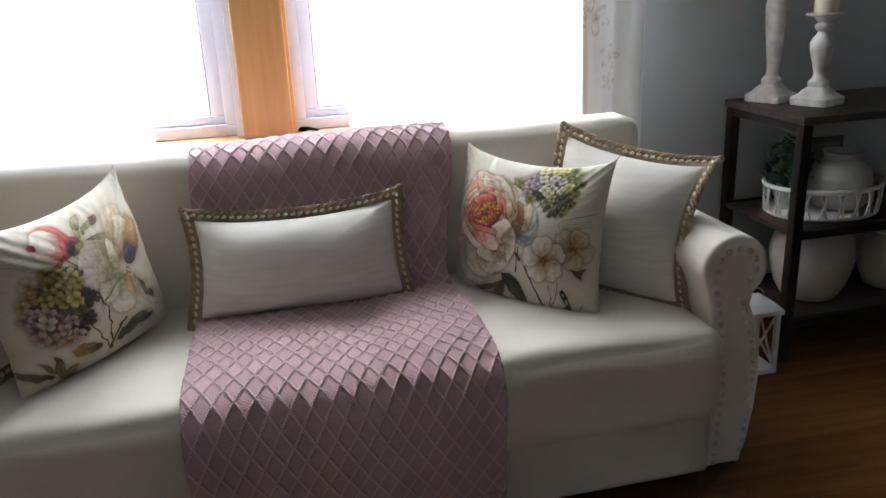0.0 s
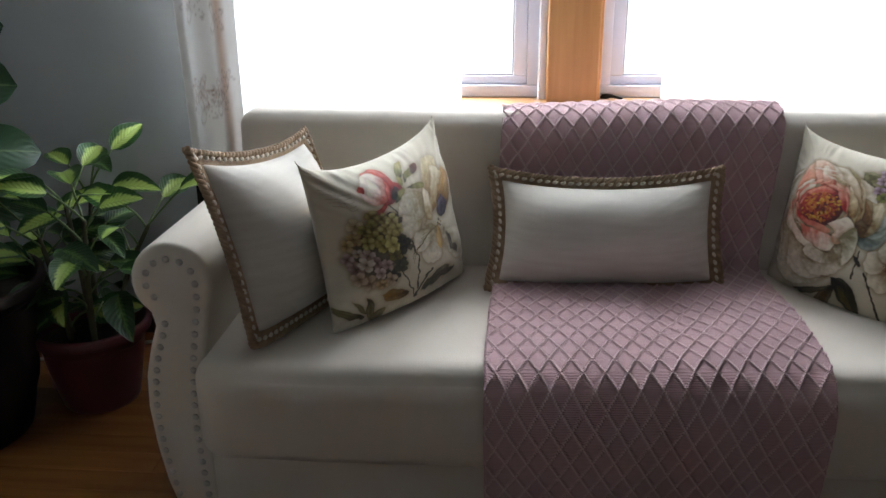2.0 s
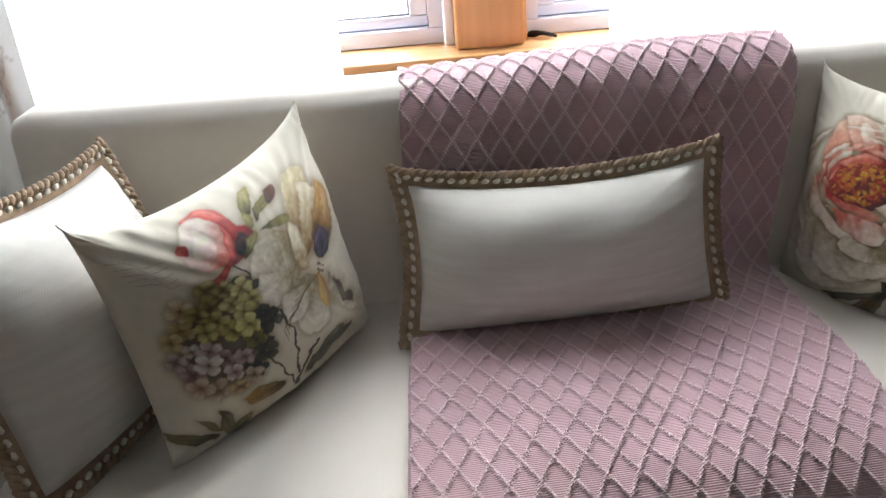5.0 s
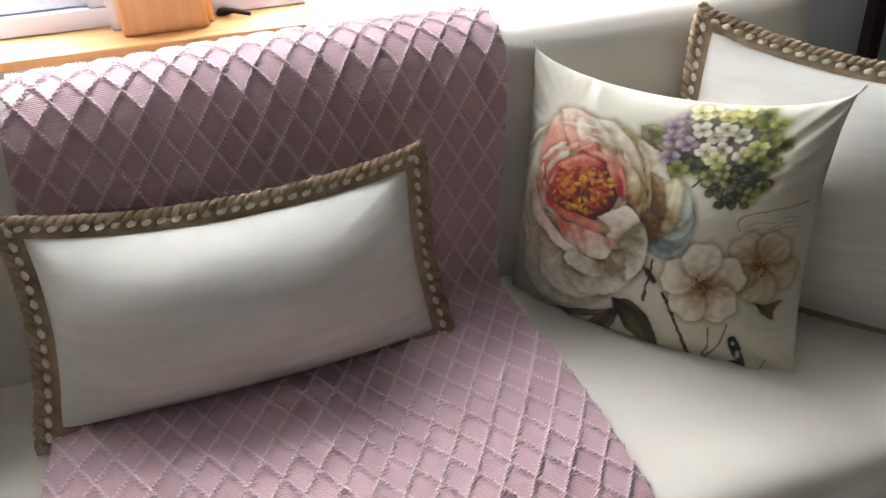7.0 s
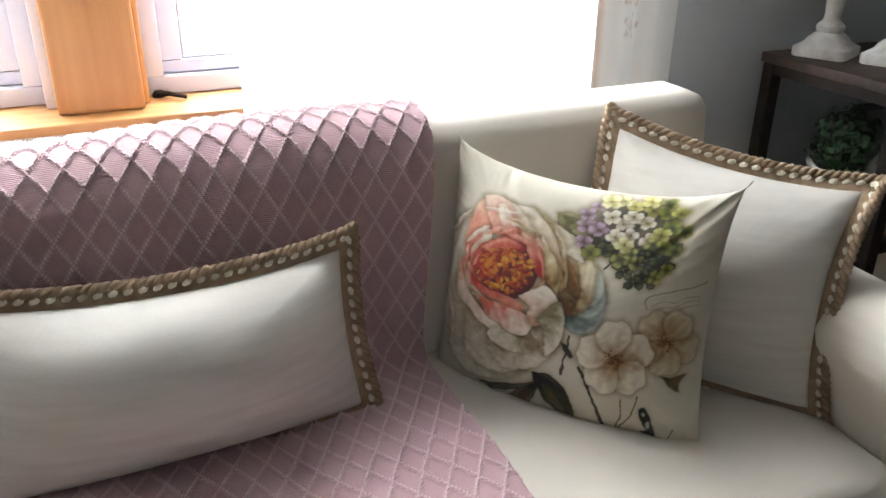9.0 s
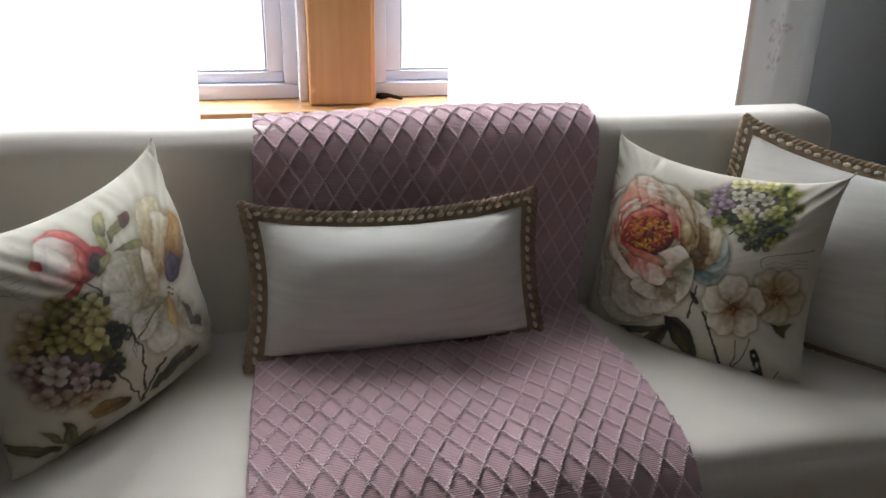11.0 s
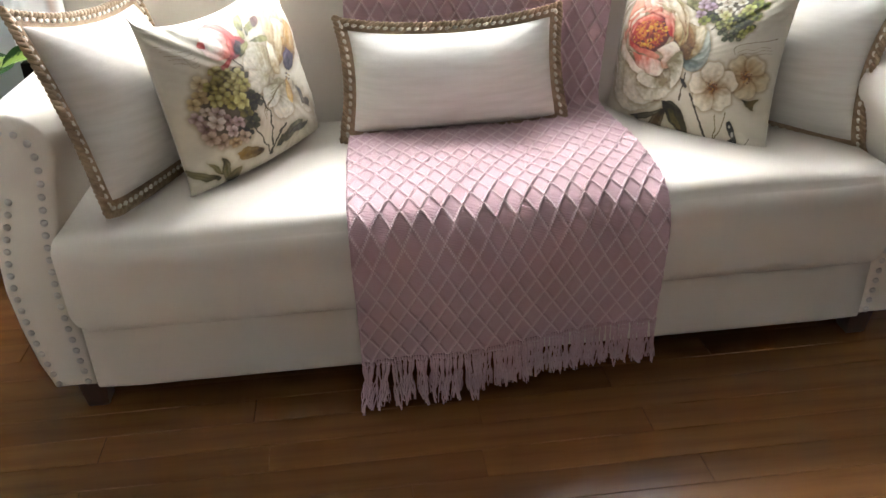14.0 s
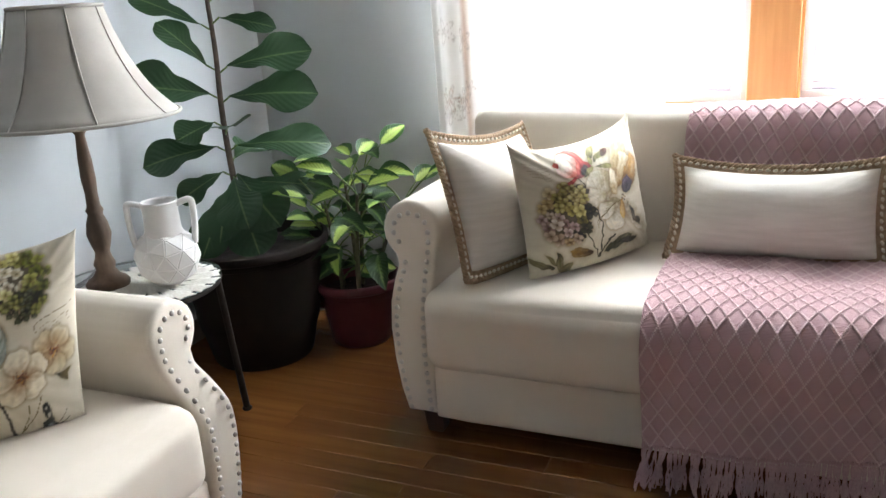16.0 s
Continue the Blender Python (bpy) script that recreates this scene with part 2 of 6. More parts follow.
def plank_wood():
    m = mat("oak_floor", (0.19, 0.075, 0.021), 0.27, (0.14, 0.053, 0.014), 3, 0.6, 0.08, 70, stretch=(0.6, 9, 9))
    nt = m.node_tree
    b = nt.nodes["Principled BSDF"]
    mix = node_of(m, "ShaderNodeMix")
    info = nt.nodes.new("ShaderNodeObjectInfo")
    hsv = nt.nodes.new("ShaderNodeHueSaturation")
    mr = nt.nodes.new("ShaderNodeMapRange")
    mr.inputs["To Min"].default_value, mr.inputs["To Max"].default_value = 0.86, 1.14
    nt.links.new(info.outputs["Random"], mr.inputs["Value"])
    nt.links.new(mr.outputs["Result"], hsv.inputs["Value"])
    nt.links.new(mix.outputs["Result"], hsv.inputs["Color"])
    nt.links.new(hsv.outputs["Color"], b.inputs["Base Color"])
    b.inputs["Coat Weight"].default_value, b.inputs["Coat Roughness"].default_value = 0.25, 0.22
    return m


M_FLOOR = plank_wood()


def bright_distance():
    m = bpy.data.materials.new("bright_overcast_distance")
    m.use_nodes = True
    nt = m.node_tree
    nt.nodes.remove(nt.nodes["Principled BSDF"])
    e = nt.nodes.new("ShaderNodeEmission")
    e.inputs["Color"].default_value, e.inputs["Strength"].default_value = (0.93, 0.97, 1.0, 1), 4.0
    nt.links.new(e.outputs[0], nt.nodes["Material Output"].inputs["Surface"])
    return m


M_DISTANCE = bright_distance()


def leaf_material(name, edge, middle, rib, reach, rough, noisy):
    """A leaf: a rib down its middle, a paler heart of some reach, a darker margin."""
    m = bpy.data.materials.new(name)
    m.use_nodes = True
    nt = m.node_tree
    b = nt.nodes["Principled BSDF"]
    b.inputs["Roughness"].default_value = rough
    uv = nt.nodes.new("ShaderNodeUVMap")
    uv.uv_map = "leaf"
    sep = nt.nodes.new("ShaderNodeSeparateXYZ")
    nt.links.new(uv.outputs["UV"], sep.inputs[0])

    def op(kind, a, c, third=None):
        n = nt.nodes.new("ShaderNodeMath")
        n.operation = kind
        for i, v in enumerate((a, c, third)):
            if v is None:
                continue
            if isinstance(v, (int, float)):
                n.inputs[i].default_value = v
            else:
                nt.links.new(v, n.inputs[i])
        return n.outputs[0]

    across = op("ABSOLUTE", op("SUBTRACT", sep.outputs[0], 0.5), 0)
    noise_n = nt.nodes.new("ShaderNodeTexNoise")
    noise_n.inputs["Scale"].default_value, noise_n.inputs["Detail"].default_value = noisy, 5
    nt.links.new(uv.outputs["UV"], noise_n.inputs["Vector"])
    ripple = op("SINE", op("MULTIPLY_ADD", sep.outputs[1], 62.0, op("MULTIPLY", across, -40.0)), 0)
    wob = op("MULTIPLY_ADD", noise_n.outputs["Fac"], 0.28, op("MULTIPLY_ADD", ripple, 0.025, across))
    heart = nt.nodes.new("ShaderNodeMapRange")
    heart.interpolation_type = "SMOOTHSTEP"
    heart.inputs["From Min"].default_value, heart.inputs["From Max"].default_value = reach, reach + 0.14
    nt.links.new(wob, heart.inputs["Value"])
    mix = nt.nodes.new("ShaderNodeMix")
    mix.data_type = "RGBA"
    mix.inputs["A"].default_value, mix.inputs["B"].default_value = (*middle, 1), (*edge, 1)
    nt.links.new(heart.outputs["Result"], mix.inputs["Factor"])
    line = nt.nodes.new("ShaderNodeMapRange")
    line.inputs["From Min"].default_value, line.inputs["From Max"].default_value = 0.012, 0.03
    nt.links.new(across, line.inputs["Value"])
    mix2 = nt.nodes.new("ShaderNodeMix")
    mix2.data_type = "RGBA"
    mix2.inputs["A"].default_value = (*rib, 1)
    nt.links.new(line.outputs["Result"], mix2.inputs["Factor"])
    nt.links.new(mix.outputs["Result"], mix2.inputs["B"])
    nt.links.new(mix2.outputs["Result"], b.inputs["Base Color"])
    bp = nt.nodes.new("ShaderNodeBump")
    bp.inputs["Strength"].default_value, bp.inputs["Distance"].default_value = 0.22, 0.003
    nt.links.new(ripple, bp.inputs["Height"])
    nt.links.new(bp.outputs["Normal"], b.inputs["Normal"])
    tr = nt.nodes.new("ShaderNodeBsdfTranslucent")
    nt.links.new(mix2.outputs["Result"], tr.inputs["Color"])
    ms = nt.nodes.new("ShaderNodeMixShader")
    ms.inputs[0].default_value = 0.3
    nt.links.new(b.outputs[0], ms.inputs[1])
    nt.links.new(tr.outputs[0], ms.inputs[2])
    nt.links.new(ms.outputs[0], nt.nodes["Material Output"].inputs["Surface"])
    return m


M_FIG = leaf_material("fig_leaf", (0.034, 0.080, 0.034), (0.044, 0.098, 0.04), (0.12, 0.19, 0.08), 0.1, 0.38, 3)
M_DIEF = leaf_material("dumb_cane_leaf", (0.028, 0.085, 0.017), (0.42, 0.56, 0.13), (0.34, 0.46, 0.12), 0.30, 0.4, 7)
# darker leaf, used mostly low on the canes
M_DIEF_DARK = leaf_material("dark_dumb_cane_leaf", (0.022, 0.060, 0.016), (0.10, 0.19, 0.05), (0.16, 0.25, 0.08), 0.16, 0.4, 7)
M_CANE = mat("brown_green_cane", (0.10, 0.10, 0.045), 0.6, (0.055, 0.045, 0.025), 30, 0.6)


# ---- shapes ----
def thing(name, at, label, category, group="", kind=""):
    ob = new(name)
    ob.empty_display_size = 0.05
    ob.matrix_basis = pose(*at)
    return tagged(ob, label, category, group, kind)


def mesh_of(name, bm, material, smooth=40, fix=True):
    if fix:
        bmesh.ops.recalc_face_normals(bm, faces=bm.faces)
    me = bpy.data.meshes.new(name)
    bm.to_mesh(me)
    bm.free()
    me.materials.append(material)
    if smooth:
        me.shade_smooth()
        if smooth < 180:
            me.set_sharp_from_angle(angle=radians(smooth))
    return me


def part(name, bm, material, parent, label="", smooth=40, fix=True):
    """One mesh object, given in world coordinates, under a thing or a part."""
    me = bm if isinstance(bm, bpy.types.Mesh) else mesh_of(name, bm, material, smooth, fix)
    ob = new(name, me)
    if parent is not None:
        ob.parent = parent
        ob.matrix_parent_inverse = parent.matrix_basis.inverted()
    if label:
        ob["label"] = label
    return ob


def piece(name, me, parent, m):
    """A repeat of a small shared mesh at the pose m."""
    ob = new(name, me)
    ob.parent = parent
    ob.matrix_parent_inverse = parent.matrix_basis.inverted()
    ob.matrix_basis = m
    return ob


def structure(name, bm, material, label, category, smooth=0):
    return tagged(new(name, mesh_of(name, bm, material, smooth)), label, category, kind="structure")


def box(bm, x0, x1, y0, y1, z0, z1, bevel=0.0):
    r = bmesh.ops.create_cube(bm, size=1.0)
    for v in r["verts"]:
        v.co = ((x0 + x1) / 2 + v.co.x * (x1 - x0), (y0 + y1) / 2 + v.co.y * (y1 - y0), (z0 + z1) / 2 + v.co.z * (z1 - z0))
    if bevel:
        edges = {e for v in r["verts"] for e in v.link_edges}
        bmesh.ops.bevel(bm, geom=list(edges), offset=bevel, segments=2, affect="EDGES", profile=0.6)
    return bm


def boxes(*rows):
    bm = bmesh.new()
    for r in rows:
        box(bm, *r)
    return bm


def loft(bm, rings, closed=True, caps=True):
    """Skin over rings of points, each ring with as many points."""
    vs = [[bm.verts.new(p) for p in ring] for ring in rings]
    n = len(vs[0])
    for a, b in zip(vs, vs[1:]):
        for i in range(n if closed else n - 1):
            j = (i + 1) % n
            bm.faces.new((a[i], a[j], b[j], b[i]))
    if caps and closed:
        bm.faces.new(vs[0][::-1])
        bm.faces.new(vs[-1])
    return vs


def lathe(bm, profile, x, y, segs=32, z0=0.0, caps=True, squash=None):
    rings = []
    for r, z in profile:
        ring = []
        for i in range(segs):
            a = 2 * math.pi * i / segs
            k = squash(a, z) if squash else 1.0
            ring.append((x + r * k * math.cos(a), y + r * k * math.sin(a), z0 + z))
        rings.append(ring)
    loft(bm, rings, True, caps)
    return bm


def smooth_line(points, rounds=3):
    pts = [Vector(p) for p in points]
    for _ in range(rounds):
        out = [pts[0]]
        for a, b in zip(pts, pts[1:]):
            out += [a * 0.75 + b * 0.25, a * 0.25 + b * 0.75]
        pts = out + [pts[-1]]
    return pts


def tube(bm, points, radius, segs=8, closed=False):
    """A round rod along points; radius is a number or one for each point."""
    pts = [Vector(p) for p in points]
    n = len(pts)
    rings, up = [], None
    for i, p in enumerate(pts):
        a, b = (pts[(i - 1) % n], pts[(i + 1) % n]) if closed else (pts[max(i - 1, 0)], pts[min(i + 1, n - 1)])
        d = (b - a).normalized()
        if up is None:
            up = d.orthogonal().normalized()
        up = (up - d * up.dot(d)).normalized()
        side = d.cross(up)
        r = radius[i] if isinstance(radius, (list, tuple)) else radius
        rings.append([p + (up * math.cos(2 * math.pi * k / segs) + side * math.sin(2 * math.pi * k / segs)) * r for k in range(segs)])
    if closed:
        rings.append(rings[0])
        loft(bm, rings, True, False)
        bmesh.ops.remove_doubles(bm, verts=bm.verts, dist=1e-6)
    else:
        loft(bm, rings)
    return bm


def cushion_box(x0, x1, y0, y1, z0, z1, r, n=14, warp=None):
    """A padded block: rounded edges of radius r, warped by a function of the unit place and the point."""
    bm = bmesh.new()
    bmesh.ops.create_cube(bm, size=2.0)
    bmesh.ops.subdivide_edges(bm, edges=bm.edges, cuts=n, use_grid_fill=True)
    c = Vector(((x0 + x1) / 2, (y0 + y1) / 2, (z0 + z1) / 2))
    h = Vector(((x1 - x0) / 2, (y1 - y0) / 2, (z1 - z0) / 2))
    for v in bm.verts:
        u = v.co.copy()
        p = Vector()
        for k in range(3):
            # points crowd towards the edges, where the rounding is
            s = math.copysign(abs(u[k]) ** 0.6, u[k])
            p[k] = s * h[k]
        q = Vector([max(-(h[k] - r), min(h[k] - r, p[k])) for k in range(3)])
        d = p - q
        p = q + d.normalized() * r if d.length > 1e-6 else p
        p = p + c
        v.co = warp(u, p) if warp else p
    return bm


# ---- structure ----
WALL_Y = 0.62
structure("wall_window", boxes((-2.33, 3.70, WALL_Y, 0.84, 0.0, 0.825), (-2.33, 3.70, WALL_Y, 0.84, 2.34, 2.55),
          (-2.33, -1.14, WALL_Y, 0.84, 0.825, 2.34), (1.045, 3.70, WALL_Y, 0.84, 0.825, 2.34)),
          M_WALL, "light grey painted wall with a wide double window", "wall")
structure("wall_side", boxes((-2.33, -2.13, -4.2, WALL_Y, 0.0, 2.55)), M_WALL_COOL, "light grey painted side wall behind the plants", "wall")
structure("wall_far", boxes((3.50, 3.70, -4.2, WALL_Y, 0.0, 2.55)), M_WALL_FAR, "unseen grey wall beyond the shelf, toned for bounced light", "wall")
structure("wall_back", boxes((-2.33, 3.70, -4.4, -4.2, 0.0, 2.55)), M_WALL_FAR, "plain unseen grey wall closing the room, toned for bounced light", "wall")
structure("ceiling", boxes((-2.33, 3.70, -4.4, 0.84, 2.55, 2.70)), M_CEIL, "plain unseen ceiling, darkened grey to cut bounced light", "ceiling")
structure("baseboard", boxes((-2.13, 3.50, WALL_Y - 0.015, WALL_Y, 0.0, 0.09, 0.004), (-2.13, -2.115, -4.2, WALL_Y - 0.016, 0.0, 0.09, 0.004)),
          M_BASEB, "brown wooden baseboard along the walls", "baseboard")

structure("backdrop", boxes((-14, 14, 8.0, 8.1, -3, 9)), M_DISTANCE, "plain bright overcast distance outside the window", "sky")

# the window: a pine post between two white sashes over a pine sill
post = structure("window_post", boxes((-0.108, 0.052, 0.60, 0.84, 0.846, 2.34, 0.006)), M_OAK, "honey pine post between the two windows", "window trim")
part("edge_strip", boxes((-0.130, -0.1085, 0.66, 0.70, 0.846, 2.34, 0.004)), M_VINYL, post, "white vinyl edge strip")
part("edge_strip", boxes((0.0525, 0.064, 0.640, 0.70, 0.846, 2.34, 0.004)), M_OAK, post)
structure("window_sill", boxes((-1.0, 1.0, 0.535, 0.84, 0.8255, 0.8455, 0.005)), M_OAK_SILL, "honey pine window sill", "window sill")


def window(name, x0, x1, inner):
    """A white vinyl window; inner is the side on which the post stands (-1 or 1)."""
    w = tagged(new(name), "white vinyl window with clear glass against bright sky", "window", kind="structure")
    w.matrix_basis = pose((x0 + x1) / 2, 0.75, 0.846)
    part("frame", boxes((x0, x1, 0.70, 0.80, 0.8465, 0.884, 0.004), (x0, x1, 0.70, 0.80, 2.30, 2.338, 0.004),
                        (x0, x0 + 0.036, 0.70, 0.80, 0.8845, 2.2995, 0.004), (x1 - 0.036, x1, 0.70, 0.80, 0.8845, 2.2995, 0.004)), M_VINYL, w)
    a, b = x0 + 0.037, x1 - 0.037
    part("sash", boxes((a, b, 0.725, 0.778, 0.8855, 0.912, 0.005), (a, b, 0.725, 0.778, 2.27, 2.299, 0.005),
                       (a, a + 0.042, 0.725, 0.778, 0.9125, 2.2695, 0.005), (b - 0.042, b, 0.725, 0.778, 0.9125, 2.2695, 0.005)), M_VINYL, w)
    part("bead", boxes((a + 0.043, b - 0.043, 0.735, 0.748, 0.9125, 0.918, 0.002),
                       ((b - 0.048, b - 0.0425, 0.735, 0.748, 0.9185, 2.269, 0.002) if inner > 0 else (a + 0.0425, a + 0.048, 0.735, 0.748, 0.9185, 2.269, 0.002))), M_GASKET, w)
    pane = part("pane", boxes((a + 0.03, b - 0.03, 0.752, 0.757, 0.905, 2.28)), M_GLASS, w, smooth=0)
    pane.visible_shadow = False
    return w


window("window_1", -1.14, -0.131, 1)
win_right = window("window_2", 0.065, 1.045, -1)
bm = bmesh.new()
tube(bm, [(0.085, 0.69, 0.8475), (0.088, 0.672, 0.856), (0.105, 0.655, 0.858), (0.135, 0.64, 0.852)], [0.009, 0.007, 0.005, 0.004], 8)
lathe(bm, [(0.014, 0), (0.014, 0.006), (0.009, 0.012)], 0.085, 0.688, 12, 0.8462)
part("crank", bm, M_STEEL, win_right, "small dark metal crank handle")


def curtain(name, x0, x1, y, z0, z1, folds, depth, material, label, paint=None, nx=90, nz=60):
    bm = bmesh.new()
    lay = bm.verts.layers.float_color.new("print") if paint else None
    rows = []
    for j in range(nz + 1):
        v = j / nz
        row = []
        for i in range(nx + 1):
            u = i / nx
            amp = depth * (0.55 + 0.45 * noise.noise(Vector((u * 5, v * 0.8, x0 * 7))))
            ph = 2 * math.pi * folds * (u + 0.035 * noise.noise(Vector((u * 3, v * 1.6, x1 * 3))))
            p = Vector((x0 + (x1 - x0) * u + 0.012 * noise.noise(Vector((v * 2.5, u * 2, 1 + x0))), y + amp * math.sin(ph), z0 + (z1 - z0) * v))
            vert = bm.verts.new(p)
            if paint:
                vert[lay] = (*paint(u, v), 1)
            row.append(vert)
        rows.append(row)
    for a, b in zip(rows, rows[1:]):
        for i in range(nx):
            bm.faces.new((a[i], a[i + 1], b[i + 1], b[i]))
    ob = new(name, mesh_of(name, bm, material, 180, False))
    if paint:
        s = ob.modifiers.new("thickness", "SOLIDIFY")
        s.thickness = 0.0012
    return tagged(ob, label, "curtain", "curtains at the window")


def srgb(code):
    """Linear colour from a six-digit code."""
    c = [int(code[i:i + 2], 16) / 255 for i in (0, 2, 4)]
    return np.array([(x / 12.92 if x < 0.04045 else ((x + 0.055) / 1.055) ** 2.4) for x in c])


def drape_print(seed):
    """Sketched brown and grey sprigs on a white ground, with window backlight painted as a tan band along the inner
    edge.
    """
    rng = random.Random(seed)
    sprigs = [(rng.uniform(0.1, 0.9), rng.uniform(0.30, 0.95), rng.uniform(0.02, 0.045), rng.random()) for _ in range(22)]

    def colour(u, v):
        c = np.array((0.80, 0.79, 0.775))
        # tan band: window glow through the cloth, put into its colour
        band = max(0.0, 1 - abs(u - (0.75 if seed == 3 else 0.05)) / (0.13 if seed == 3 else 0.06))
        c = c * (1 - 0.45 * band) + srgb("c79a78") * 0.45 * band
        for su, sv, r, tone in sprigs:
            dx, dy = (u - su) * 0.2, (v - sv) * 2.15
            d = math.hypot(dx, dy)
            if d < r * 1.5:
                a = math.atan2(dy, dx)
                petal_r = r * (0.62 + 0.38 * math.cos(5 * a + tone * 6))
                ink = max(0.0, 1 - abs(d - petal_r) / 0.006) * 0.75 + max(0.0, 1 - d / (r * 0.35)) * 0.7
                ink *= 0.6 + 0.4 * noise.noise(Vector((u * 40, v * 200, 0)))
                k = srgb("8d8079") if tone < 0.6 else srgb("9c6b4a")
                c = c * (1 - min(0.8, ink)) + k * min(0.8, ink)
        return tuple(float(x) for x in c)
    return colour


curtain("sheer_curtain", -1.10, -0.37, 0.505, 0.12, 2.42, 8, 0.020, M_SHEER, "sheer white voile curtain hanging before the window")
curtain("sheer_curtain", 0.225, 1.04, 0.505, 0.12, 2.42, 8, 0.020, M_SHEER, "sheer white voile curtain hanging before the window")
curtain("printed_curtain", -1.225, -1.045, 0.465, 0.10, 2.42, 2.2, 0.018, M_DRAPE, "white curtain panel printed with brown floral sprigs", drape_print(3), 120, 330)
curtain("printed_curtain", 1.005, 1.225, 0.465, 0.10, 2.42, 2.4, 0.018, M_DRAPE, "white curtain panel printed with brown floral sprigs", drape_print(8), 120, 330)
bm = bmesh.new()
tube(bm, [(-1.35, 0.485, 2.442), (1.35, 0.485, 2.442)], 0.012, 12)
for x in (-1.3, 1.3):
    tube(bm, [(x, 0.485, 2.442), (x, 0.622, 2.442)], 0.008, 8)
tagged(new("curtain_rod", mesh_of("curtain_rod", bm, M_STEEL)), "plain dark curtain rod fixed above the window", "curtain rod")


# ---- seating ----
def arm_profile(side, cx):
    """The scroll arm seen from the front: sideways place and height, round once."""
    pts = [(1.036, 0.070), (1.056, 0.14), (1.070, 0.24), (1.076, 0.34), (1.070, 0.42), (1.052, 0.49), (1.034, 0.54)]
    for k in range(0, 15):
        a = radians(-52 + k * 17)
        pts.append((0.985 + 0.089 * math.cos(a), 0.642 + 0.089 * math.sin(a)))
    pts += [(0.912, 0.575), (0.925, 0.50), (0.942, 0.42), (0.950, 0.32), (0.946, 0.22), (0.940, 0.070)]
    fine = []
    for (x0, z0), (x1, z1) in zip(pts, pts[1:] + pts[:1]):
        for k in range(3):
            fine.append((cx + side * (x0 + (x1 - x0) * k / 3), z0 + (z1 - z0) * k / 3))
    return fine


def offset(profile, d):
    """A closed outline drawn in by d."""
    n, out = len(profile), []
    area = sum(profile[i][0] * profile[(i + 1) % n][1] - profile[(i + 1) % n][0] * profile[i][1] for i in range(n))
    sgn = 1 if area > 0 else -1
    for i in range(n):
        (ax, az), (bx, bz) = profile[i - 1], profile[(i + 1) % n]
        tx, tz = bx - ax, bz - az
        ln = math.hypot(tx, tz) or 1
        out.append((profile[i][0] - sgn * tz / ln * d, profile[i][1] + sgn * tx / ln * d))
    return out


def nail_mesh():
    bm = bmesh.new()
    lathe(bm, [(0.0082, 0.0), (0.0078, 0.0026), (0.0052, 0.0052), (0.0014, 0.0066)], 0, 0, 8)
    me = mesh_of("nail", bm, M_NAIL, 180)
    return me


NAIL = nail_mesh()


def nail_rows(side, cx):
    """Places of the nail heads on an arm's front: two rows that meet in a ring on the scroll."""
    outer = [(1.024, 0.085), (1.046, 0.20), (1.056, 0.33), (1.044, 0.44), (1.012, 0.535), (1.003, 0.57)]
    inner = [(0.958, 0.085), (0.966, 0.20), (0.970, 0.32), (0.960, 0.44), (0.944, 0.54), (0.932, 0.60)]
    ring = [(0.985 + 0.055 * math.cos(radians(a)), 0.646 + 0.052 * math.sin(radians(a))) for a in range(165, -75, -24)]
    line = [Vector((x, z, 0)) for x, z in inner] + [Vector((x, z, 0)) for x, z in ring]
    places = []

    def step(row, gap):
        pts = smooth_line(row, 2)
        run, need = 0.0, 0.0
        for a, b in zip(pts, pts[1:]):
            d = (b - a).length
            while need <= run + d:
                q = a + (b - a) * ((need - run) / d if d else 0)
                places.append((cx + side * q.x, q.y))
                need += gap
            run += d
    step(line, 0.0295)
    step([Vector((x, z, 0)) for x, z in outer], 0.0295)
    return places


def scroll_arm(parent, side, cx, y_front, y_back, sweep=None, tall=1.0):
    """An upholstered scroll arm with its nail heads. sweep(z): how far the front comes forward at a height."""
    prof = [(x, z * tall) for x, z in arm_profile(side, cx)]
    bm = bmesh.new()
    rings = []
    stations = [(y_front, 0.016), (y_front + 0.002, 0.008), (y_front + 0.007, 0.002), (y_front + 0.016, 0.0)]
    stations += [(y_front + 0.016 + (y_back - y_front - 0.016) * k / 10, 0.0) for k in range(1, 11)]
    for y, d in stations:
        f = max(0.0, 1 - (y - y_front) / 0.35)
        ring = []
        for x, z in offset(prof, d):
            ring.append((x, y - (sweep(z) * f if sweep else 0), z))
        rings.append(ring)
    loft(bm, rings)
    arm = part("arm", bm, M_LINEN, parent, "cream linen scroll arm with nail heads", 50)
    for x, z in [(x, z * tall) for x, z in nail_rows(side, cx)]:
        y = y_front - (sweep(z) if sweep else 0) - 0.0002
        tilt = 0.0
        if sweep:
            tilt = math.degrees(math.atan2(sweep(z - 0.01) - sweep(z + 0.01), 0.02))
        piece("nail", NAIL, arm, pose(x, y, z, 90 - tilt, 0, 0))
    return arm


def tapered_leg(parent, x, y, h):
    bm = bmesh.new()
    rings = []
    for s, z in ((0.021, 0.0), (0.024, 0.004), (0.031, h - 0.002), (0.031, h + 0.004)):
        rings.append([(x + a * s, y + b * s, z) for a, b in ((-1, -1), (1, -1), (1, 1), (-1, 1))])
    loft(bm, rings)
    return part("leg", bm, M_LEG, parent, "dark wooden leg")


CX = 0.050


def soft_noise(p, s, a):
    return a * noise.noise(Vector((p.x * s, p.y * s, p.z * s)))


